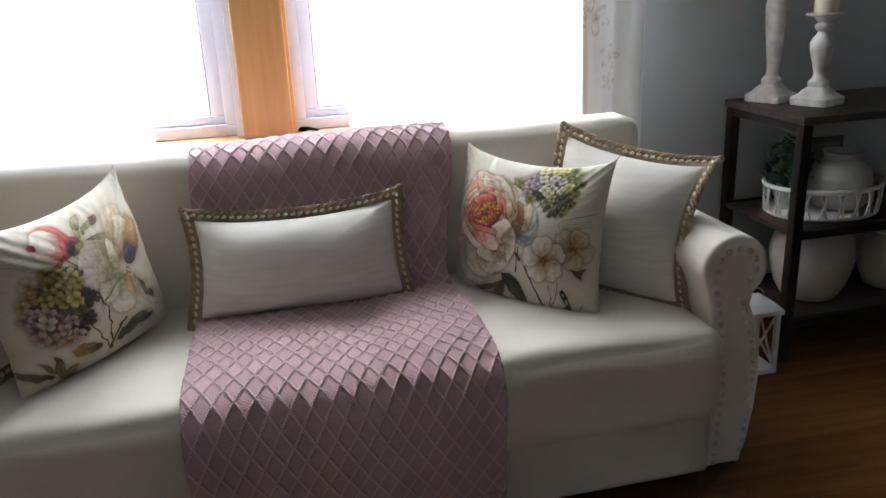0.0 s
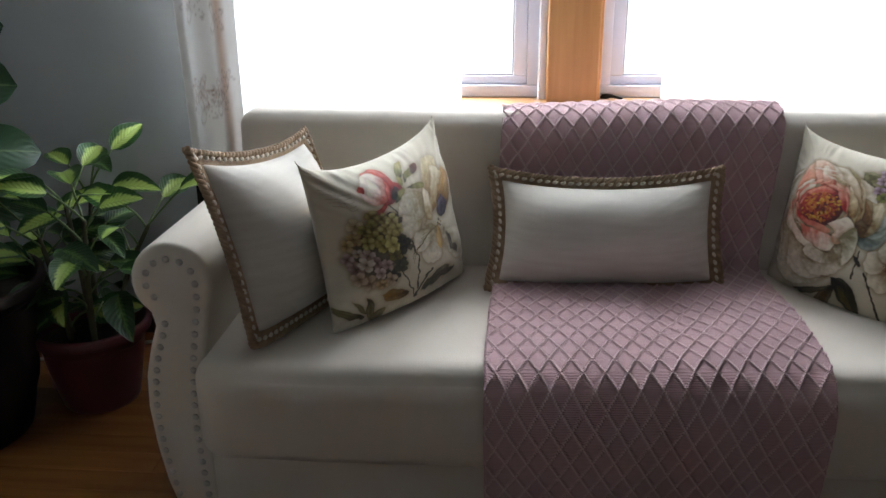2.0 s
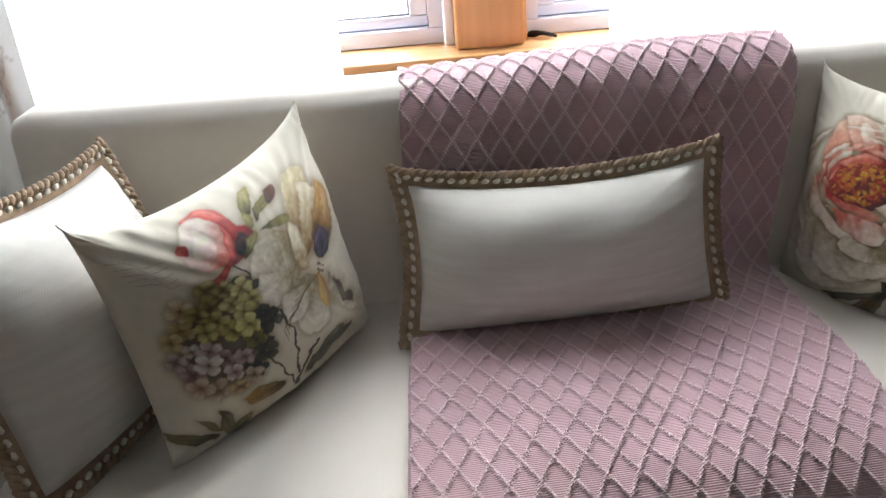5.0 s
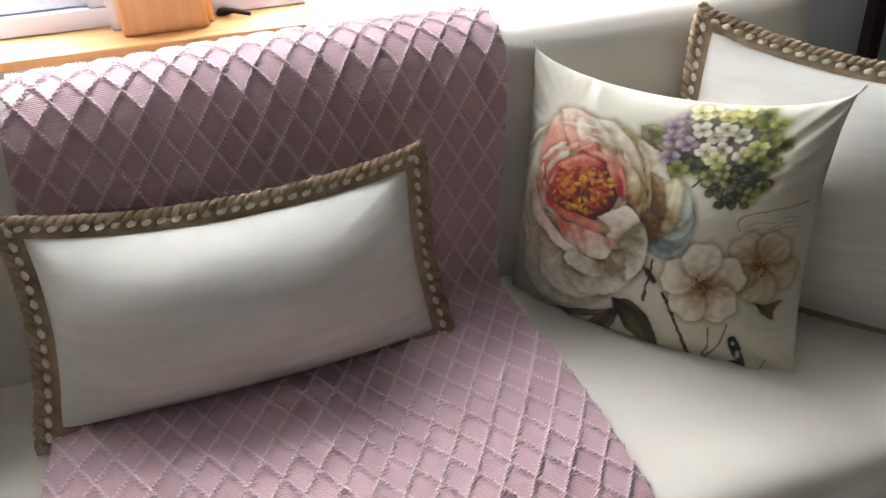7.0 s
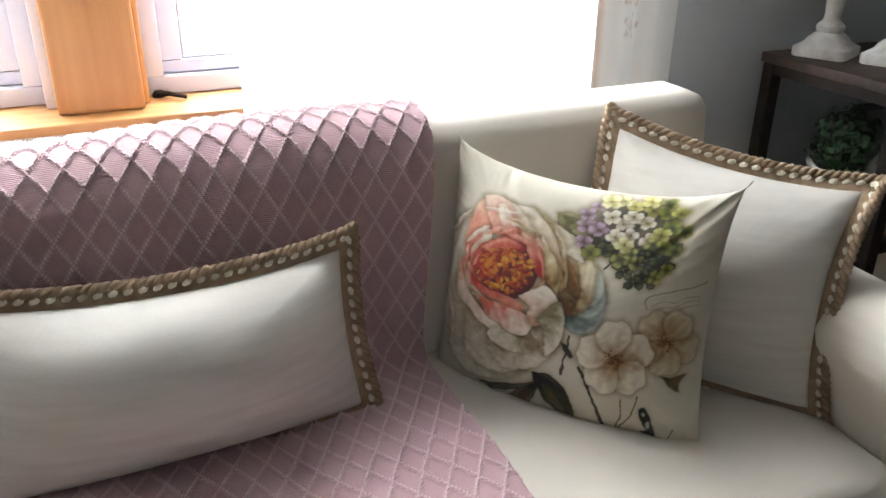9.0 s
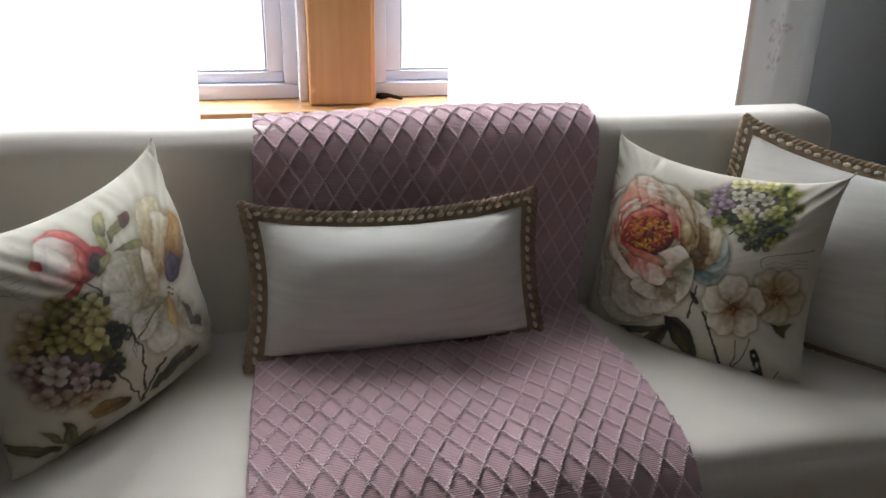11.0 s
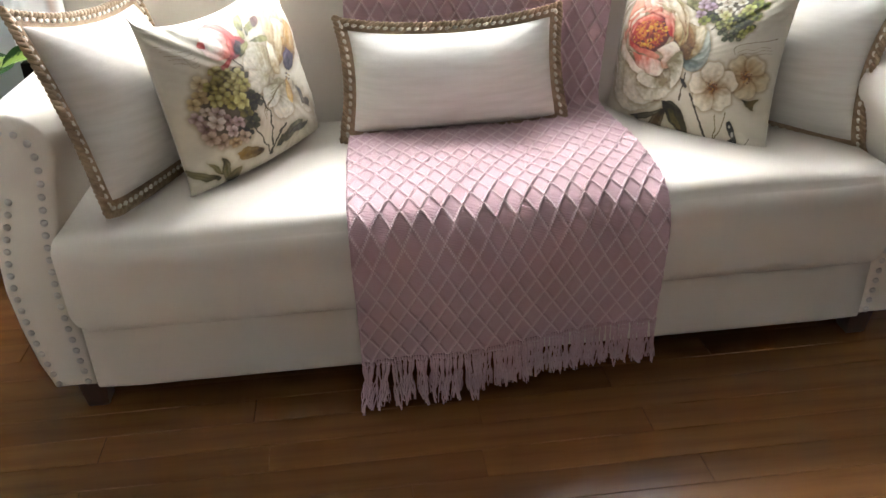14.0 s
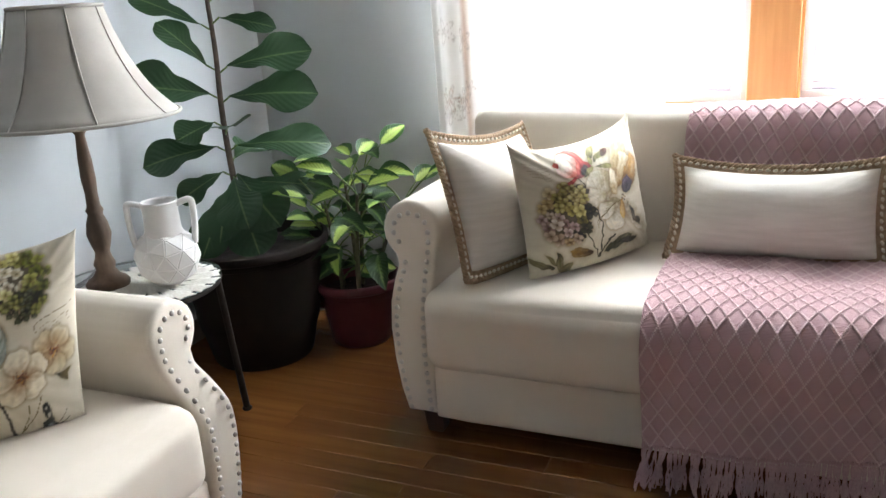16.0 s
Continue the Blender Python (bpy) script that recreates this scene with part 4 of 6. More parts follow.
def peony_print():
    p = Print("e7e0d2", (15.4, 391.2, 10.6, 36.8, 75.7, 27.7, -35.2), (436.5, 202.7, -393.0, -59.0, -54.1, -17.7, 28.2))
    # faint script and the frame of a postcard
    p.stem([(390, 322), (388, 300), (440, 292), (505, 284)], 1.3, "8b7a62", 0.7)
    for k in range(3):
        p.stem([(400 + 8 * k, 316 + 9 * k), (430, 309 + 9 * k), (445, 314 + 9 * k), (470, 304 + 9 * k), (495, 306 + 9 * k)], 0.9, "a1927a", 0.55)
    p.stem([(10, 120), (30, 135), (22, 160), (40, 175)], 0.9, "b5a78e", 0.4)
    # stalks and leaves low down
    p.stem([(248, 375), (243, 405), (234, 445)], 3.0, "6b5c44")
    p.stem([(268, 430), (285, 470), (302, 520), (318, 560)], 4.2, "4a3d30")
    p.stem([(343, 485), (341, 520), (330, 548)], 1.9, "8f8358")
    p.stem([(374, 480), (366, 508), (345, 535), (322, 556)], 1.9, "8a7a4e")
    p.petal([(232, 385), (246, 394), (258, 412), (250, 415), (238, 402)], (236, 390), (256, 412), "2f2722", "4d4034")
    p.petal([(180, 442), (215, 446), (246, 478), (262, 532), (235, 525), (205, 500), (188, 470)], (185, 450), (250, 520), "2b2727", "5e5630", 0.3)
    p.petal([(196, 462), (214, 470), (236, 505), (240, 522), (212, 500)], (196, 462), (236, 515), "57512f", "8b8050", 0.1, 0.2)
    p.petal([(140, 492), (162, 472), (188, 458), (192, 482), (180, 508), (160, 505)], (190, 465), (150, 505), "4a3a28", "8d744c", 0.3)
    p.petal([(88, 462), (120, 466), (160, 468), (190, 462), (160, 480), (118, 480)], (90, 468), (180, 470), "3d382c", "6f6748", 0.3)
    p.petal([(415, 446), (440, 452), (472, 436), (452, 460), (455, 476), (436, 466)], (420, 448), (465, 445), "4d4a30", "8d7d4e", 0.3)
    p.blot(46, 371, 11, 9, 10, "b8943c", 0.9)
    p.blot(44, 371, 6, 6, 0, "4e3d20", 0.9)
    # the great bloom: outer cream petals, then inwards
    cream, lit = "b5a68a", "f0e9dc"
    p.petal([(45, 275), (30, 340), (38, 410), (68, 452), (128, 460), (182, 442), (165, 365), (105, 305)], (150, 360), (60, 440), "a89878", "efe8da")
    p.petal([(62, 330), (60, 400), (95, 440), (150, 448), (190, 420), (170, 350)], (140, 350), (110, 440), "b3a484", "f3ece0")
    p.petal([(105, 345), (102, 415), (150, 445), (206, 428), (236, 382), (222, 320)], (160, 350), (180, 440), "a3946f", lit)
    p.petal([(178, 360), (198, 412), (230, 400), (242, 345), (226, 300), (190, 318)], (190, 340), (232, 390), "948a6c", "e9e2d2")
    p.petal([(232, 345), (262, 376), (302, 360), (322, 320), (314, 268), (272, 268), (244, 305)], (245, 320), (312, 350), "5f706f", "c0cac6")
    p.petal([(244, 310), (272, 348), (312, 332), (318, 285), (290, 262)], (250, 320), (315, 300), "6f7d78", "cfd6cf")
    p.petal([(246, 300), (286, 322), (318, 300), (306, 246), (274, 258)], (250, 300), (312, 270), "93a09a", "dde1da")
    p.petal([(228, 142), (258, 138), (292, 170), (304, 214), (288, 232), (250, 205), (228, 180)], (235, 200), (280, 160), "5a5a32", "b9b384")
    p.petal([(238, 150), (262, 150), (284, 180), (270, 196), (246, 178)], (240, 160), (280, 190), "7d7a48", "d0caa4", 0.3)
    p.petal([(200, 180), (232, 218), (262, 236), (292, 228), (304, 270), (288, 322), (252, 342), (220, 312), (198, 250)], (225, 300), (290, 240), "8a6a36", "e6d9ba")
    p.petal([(262, 236), (290, 232), (300, 272), (284, 318), (258, 330), (272, 285)], (262, 320), (290, 240), "a98b55", "efe5cd")
    p.petal([(212, 218), (234, 268), (258, 312), (276, 292), (250, 236), (228, 215)], (225, 290), (262, 240), "6d4d25", "b98f4e", 0.6)
    p.petal([(204, 150), (244, 178), (266, 200), (276, 242), (258, 232), (224, 214), (204, 190)], (210, 200), (262, 190), "c2a878", lit, 0.7)
    p.petal([(152, 128), (182, 130), (216, 170), (232, 222), (252, 272), (232, 302), (204, 272), (184, 220), (158, 170)], (205, 280), (180, 140), "bb9358", "f4ecdd", 0.7)
    p.petal([(186, 195), (212, 210), (232, 250), (246, 292), (224, 296), (202, 262)], (205, 280), (225, 220), "a5803f", "efe2c4", 0.7)
    p.petal([(136, 118), (168, 134), (194, 190), (204, 244), (180, 232), (152, 180)], (190, 235), (150, 130), "dfa67c", "f7efe2", 0.6)
    p.petal([(102, 122), (76, 144), (62, 200), (66, 254), (92, 232), (112, 190), (132, 160), (126, 128)], (100, 220), (95, 130), "e2745a", "f2cdb6", 0.6)
    p.petal([(100, 118), (132, 112), (160, 138), (168, 202), (142, 204), (110, 172)], (145, 200), (120, 118), "e06a4e", "f8e0cf", 0.6)
    p.petal([(124, 130), (146, 130), (160, 180), (158, 210), (138, 200)], (150, 205), (135, 132), "e3896c", "f9eadd", 0.4)
    p.petal([(70, 240), (82, 205), (104, 172), (118, 190), (104, 214), (84, 226), (72, 256)], (78, 245), (108, 185), "e8b8a4", "faf3ea", 0.6)
    p.petal([(72, 248), (86, 212), (128, 192), (172, 196), (200, 230), (194, 274), (170, 304), (128, 314), (86, 294)], (130, 255), (80, 215), "7d1512", "d64f3c", 0.7)
    p.petal([(94, 214), (128, 190), (166, 200), (180, 222), (140, 214), (112, 226)], (140, 225), (130, 195), "b32a20", "ee9c82", 0.5)
    p.petal([(166, 178), (194, 198), (208, 242), (198, 276), (180, 236)], (185, 255), (180, 185), "c2331f", "f3c6b0", 0.6)
    # turned petal rims that wrap round the heart
    rng = random.Random(17)
    for k in range(54):
        a, r = rng.uniform(0, 6.283), rng.uniform(58, 128)
        wide, thin, lean = rng.uniform(0.18, 0.42), rng.uniform(4, 9), rng.uniform(-0.12, 0.12)
        if 0.2 < a < 1.2 and r > 105:
            continue
        arc = [(136 + (r + lean * 60 * f) * math.cos(a + wide * f), 262 + 1.12 * (r + lean * 60 * f) * math.sin(a + wide * f)) for f in (-1, -0.5, 0, 0.5, 1)]
        inner = [(136 + (r - thin) * math.cos(a + wide * f), 262 + 1.12 * (r - thin) * math.sin(a + wide * f)) for f in (0.6, 0, -0.6)]
        if r < 85 and math.sin(a) < 0.5:
            tone = rng.choice([("cf4f3c", "f3c4b0"), ("d9715a", "f8e2d4"), ("c23e2e", "eea48e")])
        elif math.cos(a) > 0.35:
            tone = rng.choice([("94733a", "e8dcc0"), ("b08c50", "f2e9d6"), ("6f6238", "c9bd92")])
        else:
            tone = rng.choice([("b7a380", "f8f2e8"), ("c9a68c", "faf4ea"), ("a89474", "f0e8da")])
        out = (136 + (r + 3) * math.cos(a), 262 + 1.12 * (r + 3) * math.sin(a))
        back = (136 + (r - 2 * thin) * math.cos(a), 262 + 1.12 * (r - 2 * thin) * math.sin(a))
        p.petal(arc + inner, back, out, *tone, 0.35, 0.1, 0.8)
    rng = random.Random(5)
    for _ in range(260):
        a, r = rng.uniform(0, 6.28), math.sqrt(rng.random())
        p.blot(136 + 50 * r * math.cos(a), 254 + 42 * r * math.sin(a), rng.uniform(4, 9), rng.uniform(2, 5), rng.uniform(0, 180),
               rng.choice(["d9a83c", "c9862e", "e6c65c", "dca23e", "b83a22", "9c2a1a", "c46a26", "cf7f34"]), 0.8)
    p.blot(140, 262, 15, 12, 20, "7d1f16", 0.8, 0.7)
    p.petal([(70, 252), (86, 294), (122, 314), (152, 334), (172, 322), (146, 306), (102, 292)], (90, 285), (165, 328), "c23a2e", "f0b8a2", 0.6)
    p.petal([(88, 300), (98, 342), (140, 372), (172, 377), (188, 352), (160, 330), (120, 318)], (120, 318), (150, 372), "dc8c78", "f8efe4", 0.7)
    p.petal([(158, 302), (182, 288), (216, 280), (232, 312), (216, 346), (180, 364), (168, 336), (182, 320)], (170, 340), (215, 290), "d3a98c", "fbf5ec", 0.8)
    p.petal([(54, 222), (60, 272), (92, 332), (132, 362), (112, 372), (70, 334), (48, 272)], (60, 240), (110, 365), "d0aa92", "f5ede2", 0.6)
    p.petal([(190, 342), (232, 300), (246, 342), (232, 392), (200, 422), (206, 372)], (200, 350), (235, 385), "a49b7c", "efe9db", 0.7)
    p.petal([(120, 360), (160, 384), (200, 380), (180, 412), (130, 405), (95, 370)], (160, 375), (130, 405), "b4a78a", "f3ecdf", 0.6)

    # hydrangea: lilac to white to green, dark leaves below
    def tones(x, y, r):
        if y > 0.50 or (x > 0.72 and y > -0.3):
            return r.choice([("3f4426", "7c8144"), ("2f3320", "63683a"), ("5c6130", "a3a658")])
        if x < -0.42:
            return r.choice([("a98fa8", "dccbd8"), ("8f7488", "cdb6c8"), ("c0aebb", "efe6ea")])
        if x > 0.34:
            return r.choice([("8a9040", "c6c878"), ("6d7634", "aab058"), ("a3a552", "dad996")])
        if y < -0.55:
            return r.choice([("c9bf5c", "ece6a8"), ("d3cb84", "f2eec8")])
        return r.choice([("d3c8a8", "f6f1e4"), ("cdbfae", "f7f1e8"), ("d2cc8c", "f0ecc6")])
    p.stem([(310, 250), (330, 232), (352, 228)], 2.4, "3d3a2c")
    p.stem([(300, 226), (322, 205), (345, 215)], 2.0, "4b4838")
    for x, y in ((345, 250), (366, 272), (395, 268), (420, 245), (330, 222), (300, 206)):
        p.open_bloom(x, y, 22, 40 + x, 4, "262a1a", "565c34", 0.8, 0.3, 0.4)
    p.florets(362, 176, 98, 68, 3, tones, 17)
    p.florets(400, 232, 44, 34, 8, lambda x, y, r: r.choice([("4b5026", "8f9446"), ("2f3420", "5f663a"), ("6d7234", "b4b562")]), 15)
    # two pale open blossoms
    for cx, cy, r, turn, a, b in ((428, 384, 60, 20, "a67a3c", "ded1b6"), (334, 412, 68, -18, "a9814a", "f0e8d8")):
        p.open_bloom(cx, cy, r, turn, 5, a, b, 0.98, 0.7, 0.5)
        for k in range(34):
            an, rr = k * 2.4, 3 + 0.45 * k
            p.blot(cx + rr * math.cos(an), cy + rr * math.sin(an), 2.4, 1.8, an * 57, ("6d3f22", "b0742c", "8a3f34", "d8a64a")[k % 4], 0.9)
    # butterfly
    p.petal([(376, 506), (388, 498), (398, 530), (404, 556), (388, 545), (378, 528)], (380, 510), (400, 550), "121112", "2a292b", 0.2, 0)
    p.petal([(372, 548), (392, 542), (408, 562), (412, 584), (386, 580), (374, 566)], (372, 550), (405, 580), "1c1c1f", "55606c", 0.2, 0)
    p.petal([(384, 560), (396, 556), (402, 574), (388, 574)], (384, 560), (400, 574), "b9c3cb", "dfe4e6", 0.0, 0)
    p.blot(385, 516, 4, 5, 0, "dcd8d0")
    p.blot(391, 534, 5, 8, 20, "e6e2da")
    p.stem([(404, 574), (422, 572), (440, 566)], 1.6, "1e1d1f")
    p.stem([(406, 570), (422, 560), (434, 545)], 1.0, "3a3532")
    return p.img


def poppy_print():
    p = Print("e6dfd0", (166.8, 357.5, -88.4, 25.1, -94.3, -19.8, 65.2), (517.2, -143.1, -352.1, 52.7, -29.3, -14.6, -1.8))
    # faint script
    for k in range(5):
        p.stem([(100 + 9 * k, 200 + 8 * k), (125 + 9 * k, 194 + 8 * k), (140 + 9 * k, 206 + 8 * k), (170 + 4 * k, 196 + 8 * k)], 0.8, "a3957e", 0.45)
    for line in ([(255, 210), (272, 222), (288, 236)], [(295, 350), (318, 372), (332, 395), (336, 415)], [(330, 290), (340, 315), (350, 330), (342, 400)], [(372, 350), (352, 385), (338, 418)]):
        p.stem(line, 2.0, "4a4634")
    p.petal([(264, 420), (290, 402), (332, 404), (312, 426), (276, 436)], (325, 408), (270, 430), "6b5220", "b59446", 0.4)
    p.petal([(350, 402), (368, 362), (412, 330), (398, 362), (372, 388)], (352, 400), (408, 335), "3e3f28", "77724a", 0.4)
    p.petal([(374, 372), (400, 348), (420, 332), (408, 360)], (374, 372), (416, 336), "2f2c24", "57503a", 0.3)
    p.petal([(230, 432), (248, 438), (262, 468), (246, 482), (232, 462)], (235, 435), (250, 475), "4d4728", "8f8550", 0.4)
    p.petal([(246, 476), (264, 452), (284, 444), (272, 468), (256, 482)], (250, 478), (280, 448), "554c2c", "9a8d58", 0.4)
    p.petal([(150, 466), (190, 464), (240, 474), (205, 484), (165, 482)], (235, 474), (155, 470), "57502f", "8f8358", 0.3)
    p.petal([(200, 445), (225, 452), (240, 470), (215, 464)], (238, 468), (202, 446), "6b6038", "a0925e", 0.3)
    # the white bloom seen from its side, with a gold and violet heart
    p.petal([(286, 190), (330, 168), (352, 200), (362, 240), (346, 272), (320, 288), (290, 276), (282, 230)], (350, 220), (295, 260), "b8ab8c", "f4efe5", 0.5)
    p.petal([(296, 236), (340, 232), (350, 262), (322, 286), (294, 278)], (345, 240), (300, 275), "c3b898", "f5f0e6", 0.5)
    p.petal([(324, 102), (346, 94), (366, 120), (374, 172), (372, 232), (352, 222), (338, 170)], (362, 225), (340, 105), "ad8440", "e8dcbc", 0.5)
    p.petal([(350, 118), (372, 126), (384, 170), (376, 222), (362, 210)], (372, 215), (358, 125), "bb9a5c", "f1e8d2", 0.5)
    p.petal([(340, 168), (356, 180), (372, 225), (378, 244), (356, 240), (344, 205)], (372, 240), (345, 175), "a88a4c", "efe6d2", 0.5)
    p.petal([(374, 122), (388, 136), (398, 172), (402, 222), (386, 236), (374, 190)], (392, 225), (378, 130), "5d4018", "c79c46", 0.5)
    p.petal([(380, 182), (394, 192), (402, 218), (392, 236), (378, 212)], (392, 230), (384, 186), "211a33", "5d476c", 0.3, 0.1)
    p.petal([(350, 252), (382, 246), (398, 272), (392, 322), (370, 342), (352, 326)], (385, 255), (360, 330), "a79a78", "f3eee3", 0.6)
    p.petal([(334, 272), (372, 256), (366, 302), (346, 318), (334, 300)], (370, 260), (340, 310), "b9ae8e", "f5f0e6", 0.6)
    p.petal([(386, 242), (398, 272), (394, 312), (382, 282)], (390, 248), (390, 308), "a57a2c", "d9b868", 0.4)
    p.petal([(400, 250), (418, 290), (424, 322), (408, 312), (398, 282)], (402, 255), (418, 318), "8a7d5c", "ece5d6", 0.5)
    p.petal([(404, 262), (416, 286), (420, 310), (408, 300)], (404, 264), (418, 306), "3a3226", "6b5d44", 0.3)
    for k in range(9):
        p.stem([(388, 246), (372 - 5 * k, 262 + 7 * k), (352 - 2 * k, 276 + 8 * k)], 0.9, "8d7b52", 0.6)
        p.blot(385 + 3 * (k % 4), 236 + 2 * k, 2.4, 2.0, 0, ("7d5a2a", "3a2a3c", "b88f3c")[k % 3], 0.9)
    # red poppy, half open, seen from its side
    p.petal([(188, 140), (215, 120), (242, 134), (258, 156), (282, 160), (290, 182), (274, 202), (250, 216), (228, 204)], (275, 185), (205, 128), "a81c18", "df5a42", 0.4)
    p.petal([(190, 146), (206, 134), (226, 138), (246, 162), (262, 190), (248, 212), (216, 216), (196, 206), (186, 180)], (255, 190), (195, 160), "dc8f7e", "f7ede5", 0.5)
    p.petal([(206, 150), (226, 160), (240, 186), (226, 206), (204, 196)], (240, 190), (208, 155), "e9bcae", "faf4ee", 0.3)
    p.petal([(183, 172), (198, 174), (200, 190), (184, 188)], (198, 182), (184, 180), "b02a22", "d9604a", 0.2)
    p.petal([(262, 200), (252, 216), (242, 236), (212, 246), (200, 254), (206, 236), (232, 226), (242, 214)], (258, 205), (205, 250), "ab1f1a", "d85f4c", 0.4)
    p.petal([(236, 150), (254, 166), (264, 196), (254, 210), (246, 176)], (258, 200), (240, 155), "b3251e", "e2705a", 0.4)
    p.petal([(262, 164), (280, 172), (284, 190), (268, 202), (260, 188)], (270, 195), (272, 168), "2e1a26", "5a2f34", 0.3, 0)
    for pts, s, e, a, b in (([(264, 112), (278, 106), (284, 136), (276, 152), (264, 136)], (276, 150), (270, 110), "5d5c26", "b3ab66"),
                            ([(284, 138), (300, 122), (316, 116), (320, 130), (300, 142), (290, 162)], (290, 160), (315, 120), "4f4e24", "a39a4c"),
                            ([(296, 172), (316, 156), (342, 156), (342, 170), (316, 170)], (296, 170), (340, 160), "555426", "96904e"),
                            ([(276, 178), (290, 168), (294, 184), (282, 204), (270, 208)], (274, 204), (290, 172), "5c5a2c", "a8a05c"),
                            ([(270, 140), (284, 148), (290, 168), (278, 166)], (288, 166), (272, 142), "6a6830", "b5ad68")):
        p.petal(pts, s, e, a, b, 0.4)
    p.petal([(300, 116), (316, 112), (320, 132), (306, 136)], (304, 134), (314, 114), "4a2a1c", "80502f", 0.3)

    # hydrangea: olive above, lilac below, dark leaves beside it
    for x, y, r in ((276, 248, 20), (308, 300, 26), (296, 330, 20), (284, 372, 20), (262, 240, 14)):
        p.open_bloom(x, y, r, x, 5, "26241f", "4b493a", 0.8, 0.3, 0.4)

    def tones(x, y, r):
        if x > 0.70:
            return r.choice([("37352c", "5f5d42"), ("6d6a38", "a09a58")])
        if y > 0.62:
            return r.choice([("9a7f58", "d0b890"), ("a08a78", "d9c6b6")])
        if y > 0.05:
            return r.choice([("a68f92", "e0d0cd"), ("93797f", "cfbabb"), ("b8a79c", "eae0d8")])
        if x < -0.55:
            return r.choice([("a48e60", "d9c8a0"), ("b5a27c", "e2d5b8")])
        return r.choice([("8a8440", "cfc884"), ("a39a50", "e0d9a0"), ("76713a", "b5ae68")])
    p.florets(238, 322, 70, 84, 9, tones, 17)
    return p.img


def inked(img, ground):
    """The dyes on unbleached cotton."""
    g = srgb(ground)
    return np.clip(g * (0.70, 0.68, 0.62) * np.clip(img / g, 0.02, 1.15) ** 1.45, 0.008, 0.9)


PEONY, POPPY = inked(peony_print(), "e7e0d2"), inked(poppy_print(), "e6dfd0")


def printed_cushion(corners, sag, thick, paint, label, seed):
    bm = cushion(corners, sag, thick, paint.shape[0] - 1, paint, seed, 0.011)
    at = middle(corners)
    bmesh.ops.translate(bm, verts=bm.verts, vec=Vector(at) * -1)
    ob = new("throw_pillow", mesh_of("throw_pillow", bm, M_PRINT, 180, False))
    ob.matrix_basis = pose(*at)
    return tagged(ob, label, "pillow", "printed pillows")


trimmed_cushion([(-0.286, 0.032, 0.786), (0.307, 0.008, 0.798), (0.314, -0.077, 0.500), (-0.291, -0.117, 0.504)], (0.042, 0.024, -0.006, 0.032), 0.21,
                "white linen lumbar pillow with jute border on the throw", 1)
trimmed_cushion([(-0.877, -0.448, 0.938), (-0.742, 0.008, 0.888), (-0.600, -0.030, 0.500), (-0.764, -0.490, 0.512)], (0.044, 0.015, -0.006, 0.030), 0.21,
                "white linen square pillow with jute border against the arm", 2)
trimmed_cushion([(0.786, 0.084, 0.921), (1.103, -0.264, 0.856), (0.980, -0.356, 0.462), (0.650, -0.020, 0.502)], (0.040, 0.050, 0.0, 0.015), 0.19,
                "white linen square pillow with jute border against the arm", 4, 0.024, 0.05)
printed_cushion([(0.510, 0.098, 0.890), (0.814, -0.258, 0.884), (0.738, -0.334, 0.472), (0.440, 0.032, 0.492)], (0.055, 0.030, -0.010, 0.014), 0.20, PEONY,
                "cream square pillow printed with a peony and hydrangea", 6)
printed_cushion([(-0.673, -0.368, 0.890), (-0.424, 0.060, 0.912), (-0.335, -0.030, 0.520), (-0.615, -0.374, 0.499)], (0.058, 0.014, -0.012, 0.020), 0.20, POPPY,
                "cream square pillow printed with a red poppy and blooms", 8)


# ---- armchair corner ----
def armchair():
    c = thing("armchair", (0, 0, 0), "cream linen armchair with scroll arms and nail heads", "armchair")

    def sweep(z):
        t = min(1.0, max(0.0, (0.60 - z) / 0.22))
        return 0.09 * t * t * (3 - 2 * t)

    def seat_warp(u, p):
        if u.z > 0:
            p.z += 0.022 * (1 - u.x ** 4) * (1 - abs(u.y) ** 3) * u.z
        if u.y < 0:
            p.y -= 0.02 * (1 - u.z ** 2) * (1 - u.x ** 4)
        p.z += soft_noise(p, 5, 0.004)
        return p
    part("seat_cushion", cushion_box(-0.318, 0.318, -0.525, 0.14, 0.235, 0.475, 0.05, 16, seat_warp), M_LINEN, c, smooth=180)
    part("base", cushion_box(-0.325, 0.325, -0.505, 0.28, 0.066, 0.245, 0.018, 8), M_LINEN, c, smooth=180)

    def back_warp(u, p):
        p.y += 0.13 * (p.z - 0.4) / 0.5 - 0.02 * max(0.0, -u.y) * (1 - u.x ** 4) * (1 - u.z ** 2)
        return p
    part("backrest", cushion_box(-0.37, 0.37, 0.05, 0.22, 0.36, 0.96, 0.05, 14, back_warp), M_LINEN, c, smooth=180)
    scroll_arm(c, 1, -0.62, -0.43, 0.28, sweep)
    scroll_arm(c, -1, 0.62, -0.43, 0.28, sweep)
    for x in (-0.35, 0.35):
        for y in (-0.50, 0.24):
            tapered_leg(c, x, y, 0.066)
    c.matrix_basis = pose(-1.625, -1.407, 0, 0, 0, 90) @ Matrix.Scale(0.88, 4)
    return c


armchair()
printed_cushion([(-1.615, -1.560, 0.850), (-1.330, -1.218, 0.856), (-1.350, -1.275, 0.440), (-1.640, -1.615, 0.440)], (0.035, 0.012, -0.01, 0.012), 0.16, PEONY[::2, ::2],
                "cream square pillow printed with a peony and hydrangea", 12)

TX, TY, TZ = -1.77, -0.665, 0.50


